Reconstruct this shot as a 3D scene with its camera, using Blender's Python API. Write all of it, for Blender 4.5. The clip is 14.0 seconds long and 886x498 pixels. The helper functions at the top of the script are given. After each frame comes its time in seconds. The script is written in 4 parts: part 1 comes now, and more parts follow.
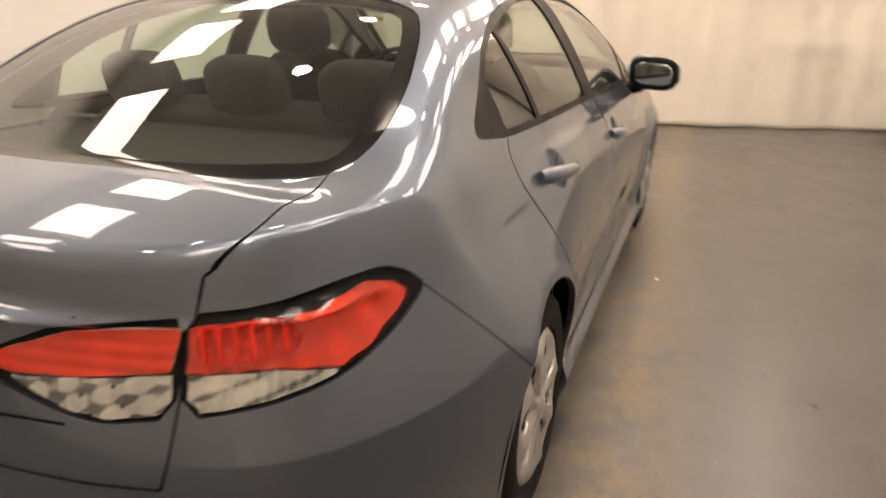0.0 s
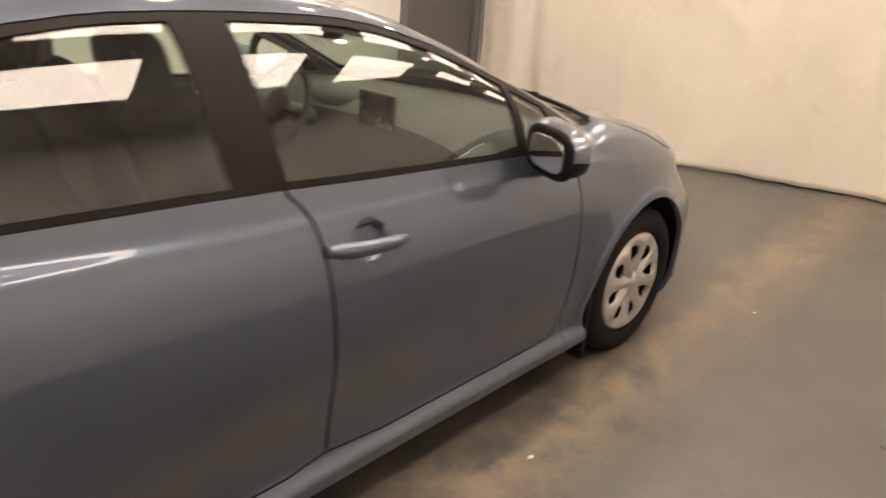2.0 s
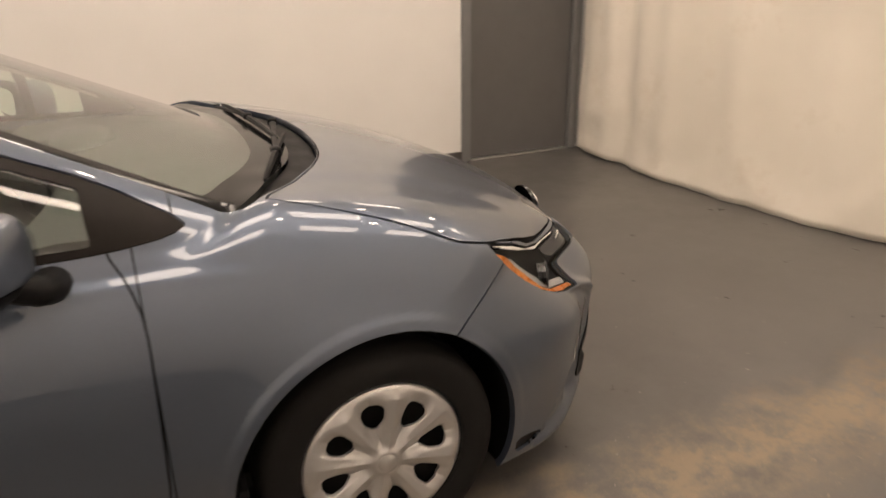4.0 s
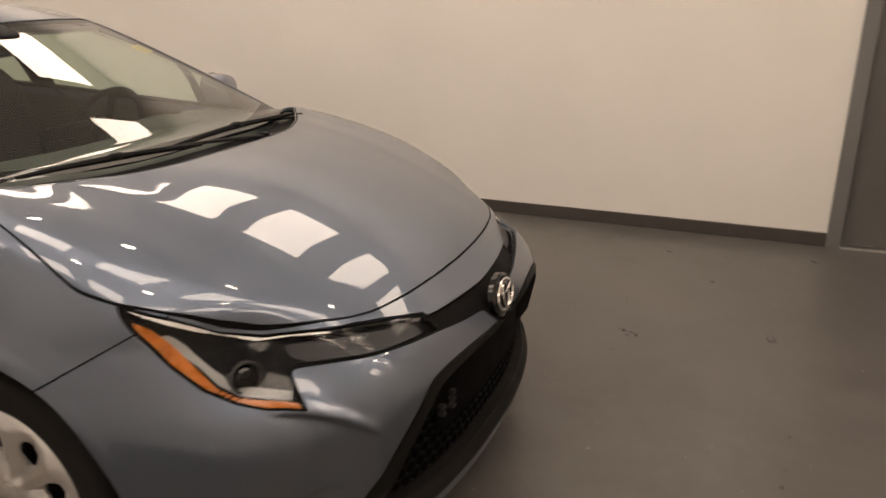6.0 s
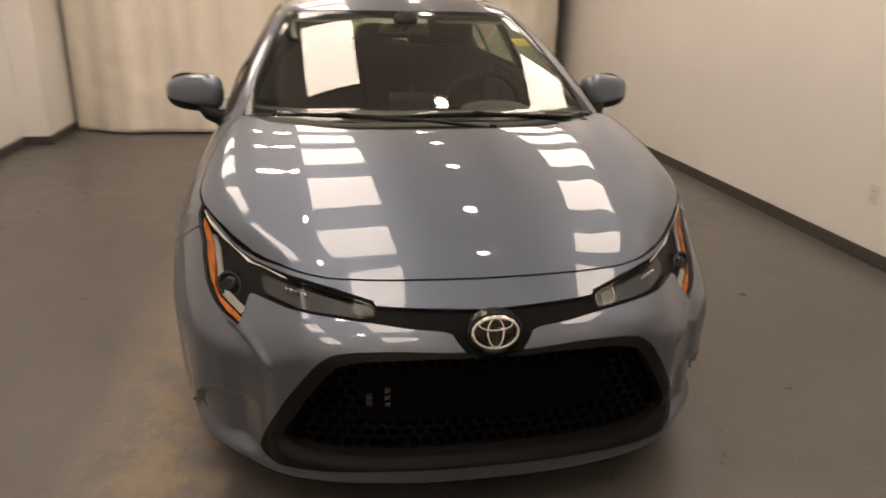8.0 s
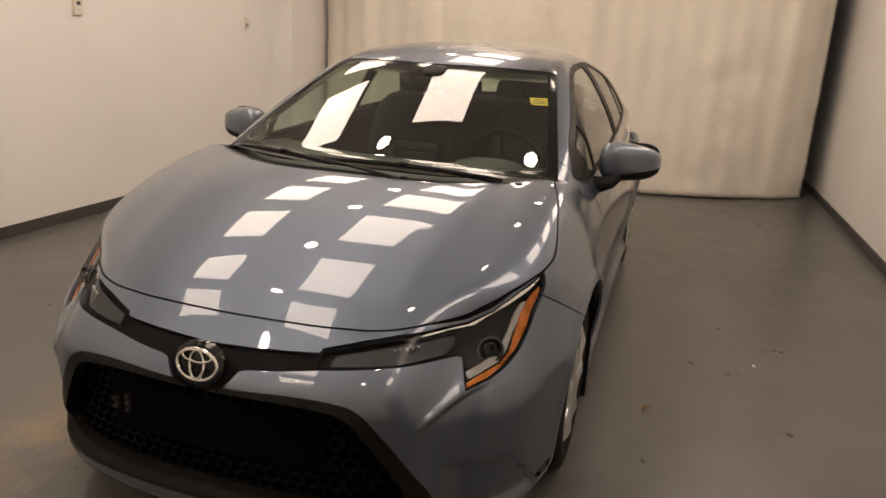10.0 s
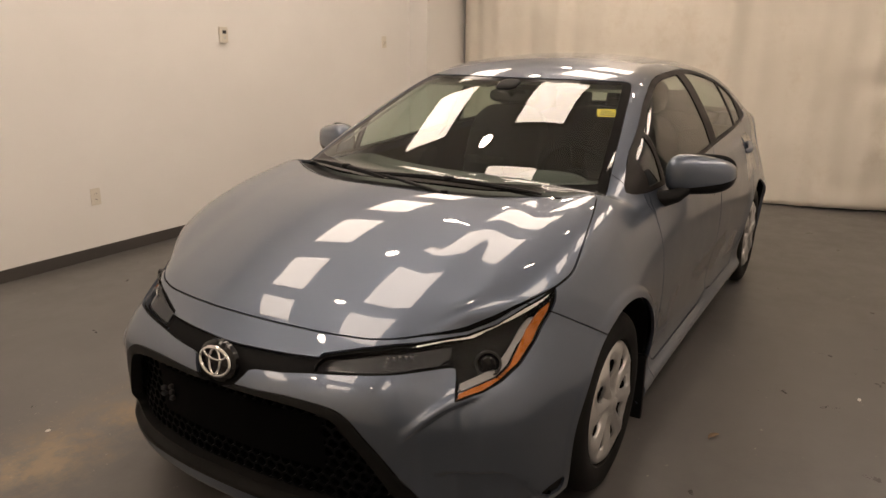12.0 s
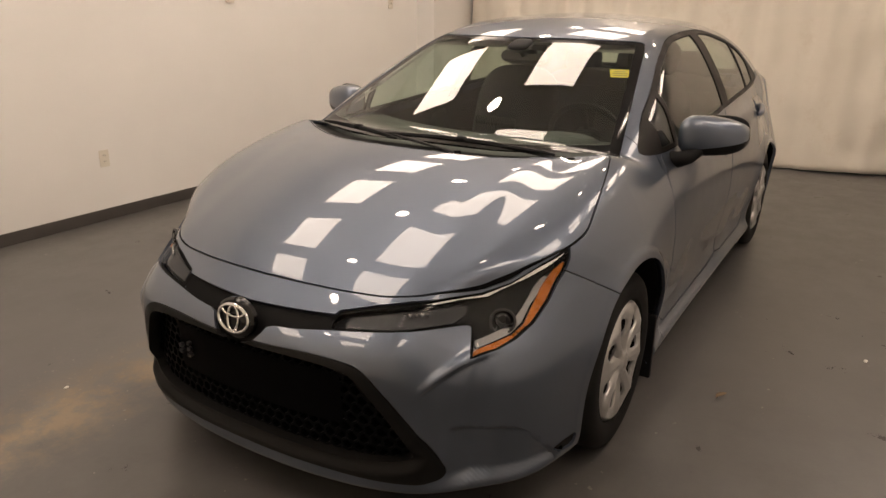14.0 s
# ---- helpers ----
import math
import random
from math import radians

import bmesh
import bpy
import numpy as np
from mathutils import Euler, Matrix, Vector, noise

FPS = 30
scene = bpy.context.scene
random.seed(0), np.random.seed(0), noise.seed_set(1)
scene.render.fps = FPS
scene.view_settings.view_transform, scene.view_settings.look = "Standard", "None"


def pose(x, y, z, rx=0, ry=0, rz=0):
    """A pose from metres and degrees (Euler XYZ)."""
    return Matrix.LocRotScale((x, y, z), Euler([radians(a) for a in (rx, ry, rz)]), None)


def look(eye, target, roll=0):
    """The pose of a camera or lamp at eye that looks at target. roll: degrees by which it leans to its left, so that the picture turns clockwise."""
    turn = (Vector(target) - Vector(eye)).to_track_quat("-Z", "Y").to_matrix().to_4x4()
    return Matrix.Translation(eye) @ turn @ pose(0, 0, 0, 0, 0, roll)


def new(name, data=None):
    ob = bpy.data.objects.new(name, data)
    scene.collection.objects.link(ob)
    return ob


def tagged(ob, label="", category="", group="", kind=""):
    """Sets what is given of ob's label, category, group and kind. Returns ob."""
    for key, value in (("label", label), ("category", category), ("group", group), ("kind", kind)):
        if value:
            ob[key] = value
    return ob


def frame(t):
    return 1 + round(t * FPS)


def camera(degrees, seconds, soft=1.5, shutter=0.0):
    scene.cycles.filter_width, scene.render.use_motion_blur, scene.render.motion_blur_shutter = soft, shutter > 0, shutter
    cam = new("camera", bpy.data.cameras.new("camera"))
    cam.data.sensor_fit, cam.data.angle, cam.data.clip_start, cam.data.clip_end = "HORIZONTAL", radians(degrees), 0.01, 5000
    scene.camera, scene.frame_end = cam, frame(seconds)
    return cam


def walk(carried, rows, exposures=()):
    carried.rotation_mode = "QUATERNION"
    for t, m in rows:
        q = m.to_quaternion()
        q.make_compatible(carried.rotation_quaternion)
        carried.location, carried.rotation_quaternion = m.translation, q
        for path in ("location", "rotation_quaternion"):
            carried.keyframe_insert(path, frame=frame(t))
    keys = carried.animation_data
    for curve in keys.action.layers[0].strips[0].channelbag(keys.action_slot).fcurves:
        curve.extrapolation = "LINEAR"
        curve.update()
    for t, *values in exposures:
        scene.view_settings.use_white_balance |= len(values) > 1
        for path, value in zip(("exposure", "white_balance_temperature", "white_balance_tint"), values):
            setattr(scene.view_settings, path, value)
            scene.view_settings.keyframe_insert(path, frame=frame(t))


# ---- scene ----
cam = camera(62.9, 14.0, shutter=0.5)
PATH = [
    (0, (-3.002, -1.228, 1.392), (-1.247, -0.565, 0.7), 0.2),
    (0.5, (-2.652, -1.536, 1.424), (-1.039, -0.537, 0.793), 2.0),
    (1, (-2.207, -1.765, 1.486), (-0.683, -0.644, 0.837), 2.1),
    (1.5, (-1.719, -2.007, 1.527), (-0.278, -0.816, 0.817), 4.1),
    (2, (-1.175, -2.104, 1.516), (0.199, -0.864, 0.759), 4.1),
    (2.5, (-0.641, -2.248, 1.53), (0.678, -0.91, 0.843), 2.5),
    (3, (-0.101, -2.265, 1.565), (1.043, -0.834, 0.763), 3.2),
    (3.5, (0.403, -2.275, 1.549), (1.464, -0.77, 0.768), 2.8),
    (3.7, (0.589, -2.274, 1.52), (1.556, -0.701, 0.751), 1.5),
    (5.8, (2.729, -1.89, 1.412), (2.09, -0.112, 0.758), -2.1),
    (6, (2.884, -1.767, 1.419), (2.136, -0.04, 0.741), -0.9),
    (6.5, (3.24, -1.477, 1.455), (2.098, 0.057, 0.87), -2.0),
    (7, (3.503, -1.129, 1.428), (1.98, 0.017, 0.822), -0.9),
    (7.5, (3.692, -0.787, 1.419), (1.961, -0.007, 0.789), 0.5),
    (8, (3.897, -0.431, 1.424), (2.044, -0.091, 0.751), 1.2),
    (8.2, (3.928, -0.274, 1.421), (2.032, -0.088, 0.811), -0.1),
    (10.3, (3.686, 1.23, 1.464), (1.898, 0.515, 0.921), 3.1),
    (10.5, (3.656, 1.326, 1.479), (1.919, 0.491, 0.944), 2.6),
    (11, (3.615, 1.488, 1.467), (2.019, 0.471, 0.818), 0.5),
    (11.5, (3.592, 1.501, 1.481), (1.98, 0.469, 0.902), 0.1),
    (12, (3.582, 1.507, 1.491), (1.932, 0.52, 0.938), 0.7),
    (12.5, (3.617, 1.509, 1.498), (1.962, 0.525, 0.96), 0.4),
    (13, (3.616, 1.499, 1.484), (1.988, 0.515, 0.868), 0.5),
    (13.5, (3.615, 1.491, 1.482), (1.997, 0.505, 0.84), 0.3),
    (14, (3.616, 1.488, 1.477), (1.995, 0.509, 0.833), 0.8),
]
walk(cam, [(t, look(eye, target, roll)) for t, eye, target, roll in PATH],
     [(0, .58), (.5, .46), (1.0, .40), (1.5, .36), (2.0, .52), (2.5, .52), (3.0, .51), (3.5, .37), (3.7, .33), (5.8, .02), (7.0, -.02), (8.0, .03), (10.3, -.11), (12.5, -.14), (14, -.04)])

# ------------------------------------------------------------------ light
WARM = (1.0, 0.815, 0.67)
world = bpy.data.worlds.new("world")
scene.world = world
world.use_nodes = True
world.node_tree.nodes["Background"].inputs[0].default_value = (1.0, 0.86, 0.70, 1)
world.node_tree.nodes["Background"].inputs[1].default_value = 0.02
CEILING = 3.3
PANEL_GLOW, SPOT_GLOW = 8.6, 60.0
BAY = 1.157
# bays -2 and 5 are unseen, added to brighten the curtains at both ends
PANELS = [(-1.0 + BAY * k, y) for y in (-2.02, -.56, 2.02) for k in range(-2, 5) if (y, k) != (-2.02, -2)] + [(-1.0 + BAY * 5, -.56), (-1.0 + BAY * 5, -2.02)]
SPOTS = [(-.47 + BAY * k, y) for y in (-1.08, .60) for k in range(-2, 5)]


# -------------------------------------------------------------- materials
def nodes_of(name):
    m = bpy.data.materials.new(name)
    m.use_nodes = True
    return m, m.node_tree, m.node_tree.nodes["Principled BSDF"]


def add(tree, kind, **values):
    n = tree.nodes.new(kind)
    for key, value in values.items():
        n.inputs[key.replace("_", " ")].default_value = value
    return n


def cloud(tree, scale, detail=4.0, rough=0.6, stretch=None):
    co = tree.nodes.new("ShaderNodeTexCoord")
    n = add(tree, "ShaderNodeTexNoise", Scale=scale, Detail=detail, Roughness=rough)
    if stretch:
        mp = tree.nodes.new("ShaderNodeMapping")
        mp.inputs["Scale"].default_value = stretch
        tree.links.new(co.outputs["Object"], mp.inputs["Vector"])
        tree.links.new(mp.outputs["Vector"], n.inputs["Vector"])
    else:
        tree.links.new(co.outputs["Object"], n.inputs["Vector"])
    return n.outputs["Fac"]


def ramp(tree, value, *stops):
    r = tree.nodes.new("ShaderNodeValToRGB")
    e = r.color_ramp.elements
    while len(e) < len(stops):
        e.new(0.5)
    for k, (at, col) in enumerate(stops):
        e[k].position = at
        e[k].color = (*col, 1) if isinstance(col, tuple) else (col, col, col, 1)
    tree.links.new(value, r.inputs["Fac"])
    return r.outputs["Color"]


def mixed(tree, fac, a, b):
    n = tree.nodes.new("ShaderNodeMix")
    n.data_type = "RGBA"
    for socket, v in ((n.inputs[0], fac), (n.inputs[6], a), (n.inputs[7], b)):
        if isinstance(v, (int, float)):
            socket.default_value = v
        elif isinstance(v, tuple):
            socket.default_value = (*v, 1)
        else:
            tree.links.new(v, socket)
    return n.outputs[2]


def bumped(tree, bsdf, height, strength=0.1, distance=0.002):
    b = add(tree, "ShaderNodeBump", Strength=strength, Distance=distance)
    tree.links.new(height, b.inputs["Height"])
    tree.links.new(b.outputs["Normal"], bsdf.inputs["Normal"])


def surface(name, col, rough=0.5, metal=0.0, vary=0.15, scale=8.0, grain=200.0, bump=0.05, depth=0.001, coat=0.0, rough_vary=0.08, spec=0.5):
    """A plain painted, moulded or metal surface with mottling at two scales."""
    m, t, b = nodes_of(name)
    dark, light = tuple(c * (1 - vary) for c in col), tuple(min(c * (1 + vary), 1) for c in col)
    broad, fine = cloud(t, scale), cloud(t, grain, 2.0)
    base = ramp(t, broad, (0.3, dark), (0.7, light))
    t.links.new(mixed(t, 0.12, base, ramp(t, fine, (0.35, dark), (0.65, light))), b.inputs["Base Color"])
    t.links.new(ramp(t, broad, (0.3, max(rough - rough_vary, 0.02)), (0.7, min(rough + rough_vary, 1.0))), b.inputs["Roughness"])
    b.inputs["Metallic"].default_value = metal
    b.inputs["Coat Weight"].default_value = coat
    b.inputs["Coat Roughness"].default_value = 0.03
    b.inputs["Specular IOR Level"].default_value = spec
    if bump:
        bumped(t, b, fine, bump, depth)
    return m


def car_paint():
    m, t, b = nodes_of("car_paint")
    flake = cloud(t, 1400.0, 1.0)
    b.inputs["Metallic"].default_value = 0.78
    t.links.new(ramp(t, flake, (0.3, (0.082, 0.101, 0.137)), (0.75, (0.114, 0.138, 0.182))), b.inputs["Base Color"])
    t.links.new(ramp(t, cloud(t, 5.0), (0.3, 0.36), (0.7, 0.41)), b.inputs["Roughness"])
    b.inputs["Coat Weight"].default_value = 1.0
    b.inputs["Coat Roughness"].default_value = 0.015
    b.inputs["Coat IOR"].default_value = 1.52
    return m


def glass(name, tint, gloss=1.0):
    """Thin glass: what lies behind, tinted, under a Fresnel gloss."""
    m, t, b = nodes_of(name)
    t.nodes.remove(b)
    out = t.nodes["Material Output"]
    clear = t.nodes.new("ShaderNodeBsdfTransparent")
    clear.inputs["Color"].default_value = (*tint, 1)
    shine = add(t, "ShaderNodeBsdfGlossy", Roughness=0.01)
    facing = add(t, "ShaderNodeLayerWeight", Blend=0.5)
    edge = t.nodes.new("ShaderNodeMath")
    edge.operation = "POWER"
    edge.inputs[1].default_value = 5.0
    t.links.new(facing.outputs["Facing"], edge.inputs[0])
    soft = t.nodes.new("ShaderNodeMath")
    soft.operation = "MULTIPLY_ADD"
    soft.inputs[1].default_value = 0.92 * gloss
    soft.inputs[2].default_value = 0.075 * gloss
    mix = t.nodes.new("ShaderNodeMixShader")
    t.links.new(edge.outputs[0], soft.inputs[0])
    t.links.new(soft.outputs[0], mix.inputs["Fac"])
    t.links.new(clear.outputs[0], mix.inputs[1])
    t.links.new(shine.outputs[0], mix.inputs[2])
    t.links.new(mix.outputs[0], out.inputs["Surface"])
    return m


def glowing(name, col, strength):
    m, t, b = nodes_of(name)
    b.inputs["Base Color"].default_value = (0.8, 0.8, 0.8, 1)
    b.inputs["Emission Color"].default_value = (*col, 1)
    b.inputs["Emission Strength"].default_value = strength
    return m


def floor_coat():
    """Worn grey floor coating with a tracked band of tan dust and scuffs."""
    m, t, b = nodes_of("floor_coat")
    co = t.nodes.new("ShaderNodeTexCoord")
    sep = t.nodes.new("ShaderNodeSeparateXYZ")
    t.links.new(co.outputs["Object"], sep.inputs[0])

    def math_node(op, a, c=None, d=None):
        n = t.nodes.new("ShaderNodeMath")
        n.operation = op
        for k, v in enumerate((a, c, d)):
            if v is None:
                continue
            if isinstance(v, (int, float)):
                n.inputs[k].default_value = v
            else:
                t.links.new(v, n.inputs[k])
        return n.outputs[0]

    x, y = sep.outputs[0], sep.outputs[1]
    broad, mid, fine, speck = cloud(t, 0.9, 5.0, 0.65), cloud(t, 5.0, 6.0, 0.7), cloud(t, 60.0, 3.0), cloud(t, 22.0, 5.0, 0.75)
    # the dust lies along the tyre track beside the car and sweeps across ahead of it
    path = math_node("ADD", -1.04, math_node("MULTIPLY", 0.030, x))
    off = math_node("ABSOLUTE", math_node("SUBTRACT", y, math_node("ADD", path, math_node("MULTIPLY", 0.40, math_node("SUBTRACT", mid, 0.5)))))
    band = math_node("SUBTRACT", 1.0, math_node("MULTIPLY", off, 3.4))
    band = math_node("MAXIMUM", band, 0.0)
    patchy = math_node("MULTIPLY", band, ramp(t, mid, (0.40, 0.10), (0.58, 1.0)))
    dust = math_node("MULTIPLY", patchy, ramp(t, speck, (0.36, 0.40), (0.62, 1.0)))
    dust = math_node("MINIMUM", math_node("MULTIPLY", dust, 1.2), 0.72)
    grey = ramp(t, broad, (0.3, (0.060, 0.057, 0.055)), (0.7, (0.110, 0.106, 0.101)))
    grey = mixed(t, 0.38, grey, ramp(t, mid, (0.35, (0.065, 0.061, 0.058)), (0.65, (0.118, 0.112, 0.105))))
    scuff = ramp(t, cloud(t, 3.0, 8.0, 0.8, (0.3, 3.0, 1.0)), (0.62, 0.0), (0.75, 1.0))
    grey = mixed(t, math_node("MULTIPLY", scuff, 0.26), grey, (0.26, 0.24, 0.21))
    dots = ramp(t, cloud(t, 30.0, 2.0, 0.5), (0.73, 0.0), (0.76, 1.0))
    grey = mixed(t, math_node("MULTIPLY", dots, 0.35), grey, (0.36, 0.33, 0.28))
    # loose crumbs of plaster-coloured dirt in and beside the band
    wide = math_node("MAXIMUM", math_node("SUBTRACT", 1.0, math_node("MULTIPLY", math_node("ABSOLUTE", math_node("SUBTRACT", y, -1.15)), 2.0)), 0.0)
    crumb = math_node("MULTIPLY", ramp(t, cloud(t, 38.0, 4.0, 0.8), (0.60, 0.0), (0.68, 1.0)), math_node("MULTIPLY", wide, ramp(t, broad, (0.42, 0.1), (0.60, 1.0))))
    tone = mixed(t, math_node("MULTIPLY", dust, 0.95), grey, (0.25, 0.195, 0.128))
    t.links.new(mixed(t, math_node("MULTIPLY", crumb, 0.6), tone, (0.36, 0.28, 0.17)), b.inputs["Base Color"])
    wear = ramp(t, mid, (0.3, 0.26), (0.7, 0.42))
    t.links.new(mixed(t, dust, wear, (0.9, 0.9, 0.9)), b.inputs["Roughness"])
    bumped(t, b, math_node("ADD", fine, math_node("MULTIPLY", mid, 2.0)), 0.10, 0.002)
    return m


def wall_paint():
    m, t, b = nodes_of("wall_paint")
    broad, roller = cloud(t, 1.2, 3.0), cloud(t, 260.0, 3.0)
    t.links.new(ramp(t, broad, (0.3, (0.73, 0.715, 0.69)), (0.7, (0.77, 0.755, 0.73))), b.inputs["Base Color"])
    t.links.new(ramp(t, cloud(t, 6.0), (0.3, 0.5), (0.7, 0.62)), b.inputs["Roughness"])
    bumped(t, b, roller, 0.12, 0.001)
    return m


def cloth():
    m, t, b = nodes_of("curtain_cloth")
    stain = cloud(t, 2.2, 6.0, 0.7)
    weave = cloud(t, 420.0, 2.0, 0.5, (1, 1, 3))
    base = ramp(t, cloud(t, 1.1, 3.0), (0.3, (0.68, 0.635, 0.555)), (0.7, (0.77, 0.725, 0.645)))
    t.links.new(mixed(t, ramp(t, stain, (0.54, 0.0), (0.75, 0.45)), base, (0.50, 0.42, 0.31)), b.inputs["Base Color"])
    b.inputs["Roughness"].default_value = 0.92
    b.inputs["Sheen Weight"].default_value = 0.15
    bumped(t, b, weave, 0.25, 0.001)
    return m


PAINT = car_paint()
GLASS = glass("window_glass", (0.80, 0.90, 0.82), 1.35)
SIDE_GLASS = glass("side_window_glass", (0.84, 0.93, 0.86), 1.3)
DARK_GLASS = glass("rear_window_glass", (0.74, 0.83, 0.75), 1.2)
LENS = glass("clear_lens", (0.90, 0.92, 0.93), 0.26)
BLACK = surface("black_plastic", (0.007, 0.007, 0.0075), 0.5, bump=0.1, spec=0.11)
TRIM = surface("satin_black_trim", (0.012, 0.010, 0.009), 0.45, bump=0.02, spec=0.12)
MESH_BLACK = surface("grille_mesh_plastic", (0.004, 0.004, 0.0043), 0.5, bump=0, spec=0.06)
GLOSS_BLACK = surface("gloss_black", (0.006, 0.006, 0.0065), 0.06, bump=0, spec=0.45)
FRIT = surface("glass_border_enamel", (0.005, 0.005, 0.0055), 0.10, bump=0, spec=0.2)
VOID = surface("dark_recess", (0.004, 0.004, 0.004), 0.8, bump=0, spec=0.1)
RUBBER = surface("tyre_rubber", (0.012, 0.0115, 0.011), 0.75, vary=0.25, bump=0.25, spec=0.12)
SILVER = surface("silver_wheel_paint", (0.50, 0.49, 0.48), 0.30, 0.7, vary=0.03, bump=0.0, rough_vary=0.02)
STEEL = surface("dark_steel", (0.012, 0.012, 0.012), 0.7, 0.0, spec=0.15)
CHROME = surface("chrome", (0.80, 0.80, 0.80), 0.08, 1.0, vary=0.03, bump=0)
FABRIC = surface("seat_fabric", (0.012, 0.012, 0.013), 0.9, vary=0.3, bump=0.1)
DASH = surface("dashboard_plastic", (0.034, 0.038, 0.036), 0.6, vary=0.15, bump=0.06)
LINING = surface("pale_cabin_lining", (0.38, 0.37, 0.33), 0.85, bump=0.05)
RED_GLASS = glass("red_lens", (0.99, 0.25, 0.15), 0.55)
REFLECTOR = surface("lamp_reflector", (0.88, 0.86, 0.84), 0.45, 0.15, vary=0.12, scale=22, bump=0.0)
RED = surface("red_lamp_plastic", (0.80, 0.040, 0.018), 0.18, vary=0.15, scale=30, bump=0.0, spec=0.4)
DEEP_RED = surface("deep_red_lamp_plastic", (0.58, 0.020, 0.010), 0.25, vary=0.3, scale=60, bump=0.0, spec=0.4)
CLEAR_LAMP = surface("clear_lamp_reflector", (0.60, 0.58, 0.55), 0.16, 0.9, vary=0.28, scale=24, bump=0.0, coat=0.8)
LAMP_DARK = surface("smoked_lamp_housing", (0.005, 0.005, 0.006), 0.5, bump=0, spec=0.05)
LAMP_GREY = surface("grey_lamp_insert", (0.032, 0.032, 0.035), 0.38, bump=0, spec=0.3)
SURROUND = surface("grille_surround_plastic", (0.008, 0.0078, 0.0075), 0.48, bump=0.05, spec=0.12)
GUIDE = surface("pale_light_guide", (0.30, 0.295, 0.29), 0.45, 0.0, vary=0.05, bump=0, spec=0.3)
AMBER = surface("amber_lamp_plastic", (0.42, 0.120, 0.010), 0.30, vary=0.25, scale=50, bump=0.0, spec=0.3)
MIRROR = surface("mirror_glass", (0.80, 0.82, 0.82), 0.01, 1.0, vary=0.0, bump=0, rough_vary=0.0)
FLOOR = floor_coat()
WALL = wall_paint()
CLOTH = cloth()
SKIRTING = surface("dark_skirting", (0.055, 0.050, 0.046), 0.5, vary=0.15)
DOOR_GREY = surface("grey_door_paint", (0.105, 0.102, 0.100), 0.45, vary=0.06)
FRAME_GREY = surface("grey_frame_paint", (0.15, 0.15, 0.15), 0.45, vary=0.06)
METAL = surface("brushed_metal", (0.55, 0.55, 0.54), 0.35, 0.9)
IVORY = surface("ivory_plastic", (0.66, 0.62, 0.54), 0.4, vary=0.04, bump=0.02)
SLOT = surface("dark_slot", (0.03, 0.03, 0.03), 0.6, bump=0)
YELLOW = surface("yellow_label", (0.72, 0.55, 0.03), 0.5, vary=0.05, bump=0)
INK = surface("label_ink", (0.12, 0.10, 0.03), 0.6, bump=0)
TILE = surface("ceiling_board", (0.84, 0.83, 0.81), 0.85, vary=0.05, bump=0.3)
LAMP_GLOW = glowing("lamp_diffuser", WARM, PANEL_GLOW)
SPOT_LIGHT = glowing("spot_diffuser", WARM, SPOT_GLOW)
LEAF = surface("dry_leaf", (0.17, 0.115, 0.065), 0.8, vary=0.3)
SCRAP = surface("pale_scrap", (0.6, 0.58, 0.54), 0.8)


# ----------------------------------------------------------- mesh helpers
def mesh_from(name, v, f, mat, smooth=False, normals=None):
    me = bpy.data.meshes.new(name)
    me.from_pydata(np.asarray(v, float).tolist(), [], [list(map(int, q)) for q in f])
    me.materials.append(mat)
    if smooth:
        me.shade_smooth()
    if normals is not None:
        me.normals_split_custom_set_from_vertices(np.asarray(normals, float).tolist())
    return me


def thing(name, label, category, group="", kind="", at=(0, 0, 0)):
    ob = new(name)
    ob.location = at
    return tagged(ob, label, category, group, kind)


def under(ob, parent):
    ob.parent = parent
    if parent is not None:
        p, at = parent, Vector()
        while p:
            at += p.location
            p = p.parent
        ob.location = ob.location - at
    return ob


def part(name, bm, mat, parent, label="", smooth=True, angle=35):
    """Links a bmesh as one mesh under a thing or a part."""
    bmesh.ops.recalc_face_normals(bm, faces=bm.faces)
    me = bpy.data.meshes.new(name)
    bm.to_mesh(me)
    bm.free()
    me.materials.append(mat)
    if smooth:
        me.shade_smooth()
        me.set_sharp_from_angle(angle=radians(angle))
    ob = new(name, me)
    if label:
        tagged(ob, label)
    return under(ob, parent)


def block(a, b, bevel=0.0, seg=2, bm=None):
    bm2 = bmesh.new()
    a, b = np.minimum(a, b), np.maximum(a, b)
    bmesh.ops.create_cube(bm2, size=1.0, matrix=Matrix.Translation(Vector((a + b) / 2)) @ Matrix.Diagonal((*(b - a), 1)))
    if bevel:
        bmesh.ops.bevel(bm2, geom=bm2.edges[:], offset=bevel, segments=seg, affect="EDGES", profile=0.6)
    if bm is None:
        return bm2
    return join(bm, bm2)


def join(bm, other):
    me = bpy.data.meshes.new("tmp")
    other.to_mesh(me)
    other.free()
    bm.from_mesh(me)
    bpy.data.meshes.remove(me)
    return bm


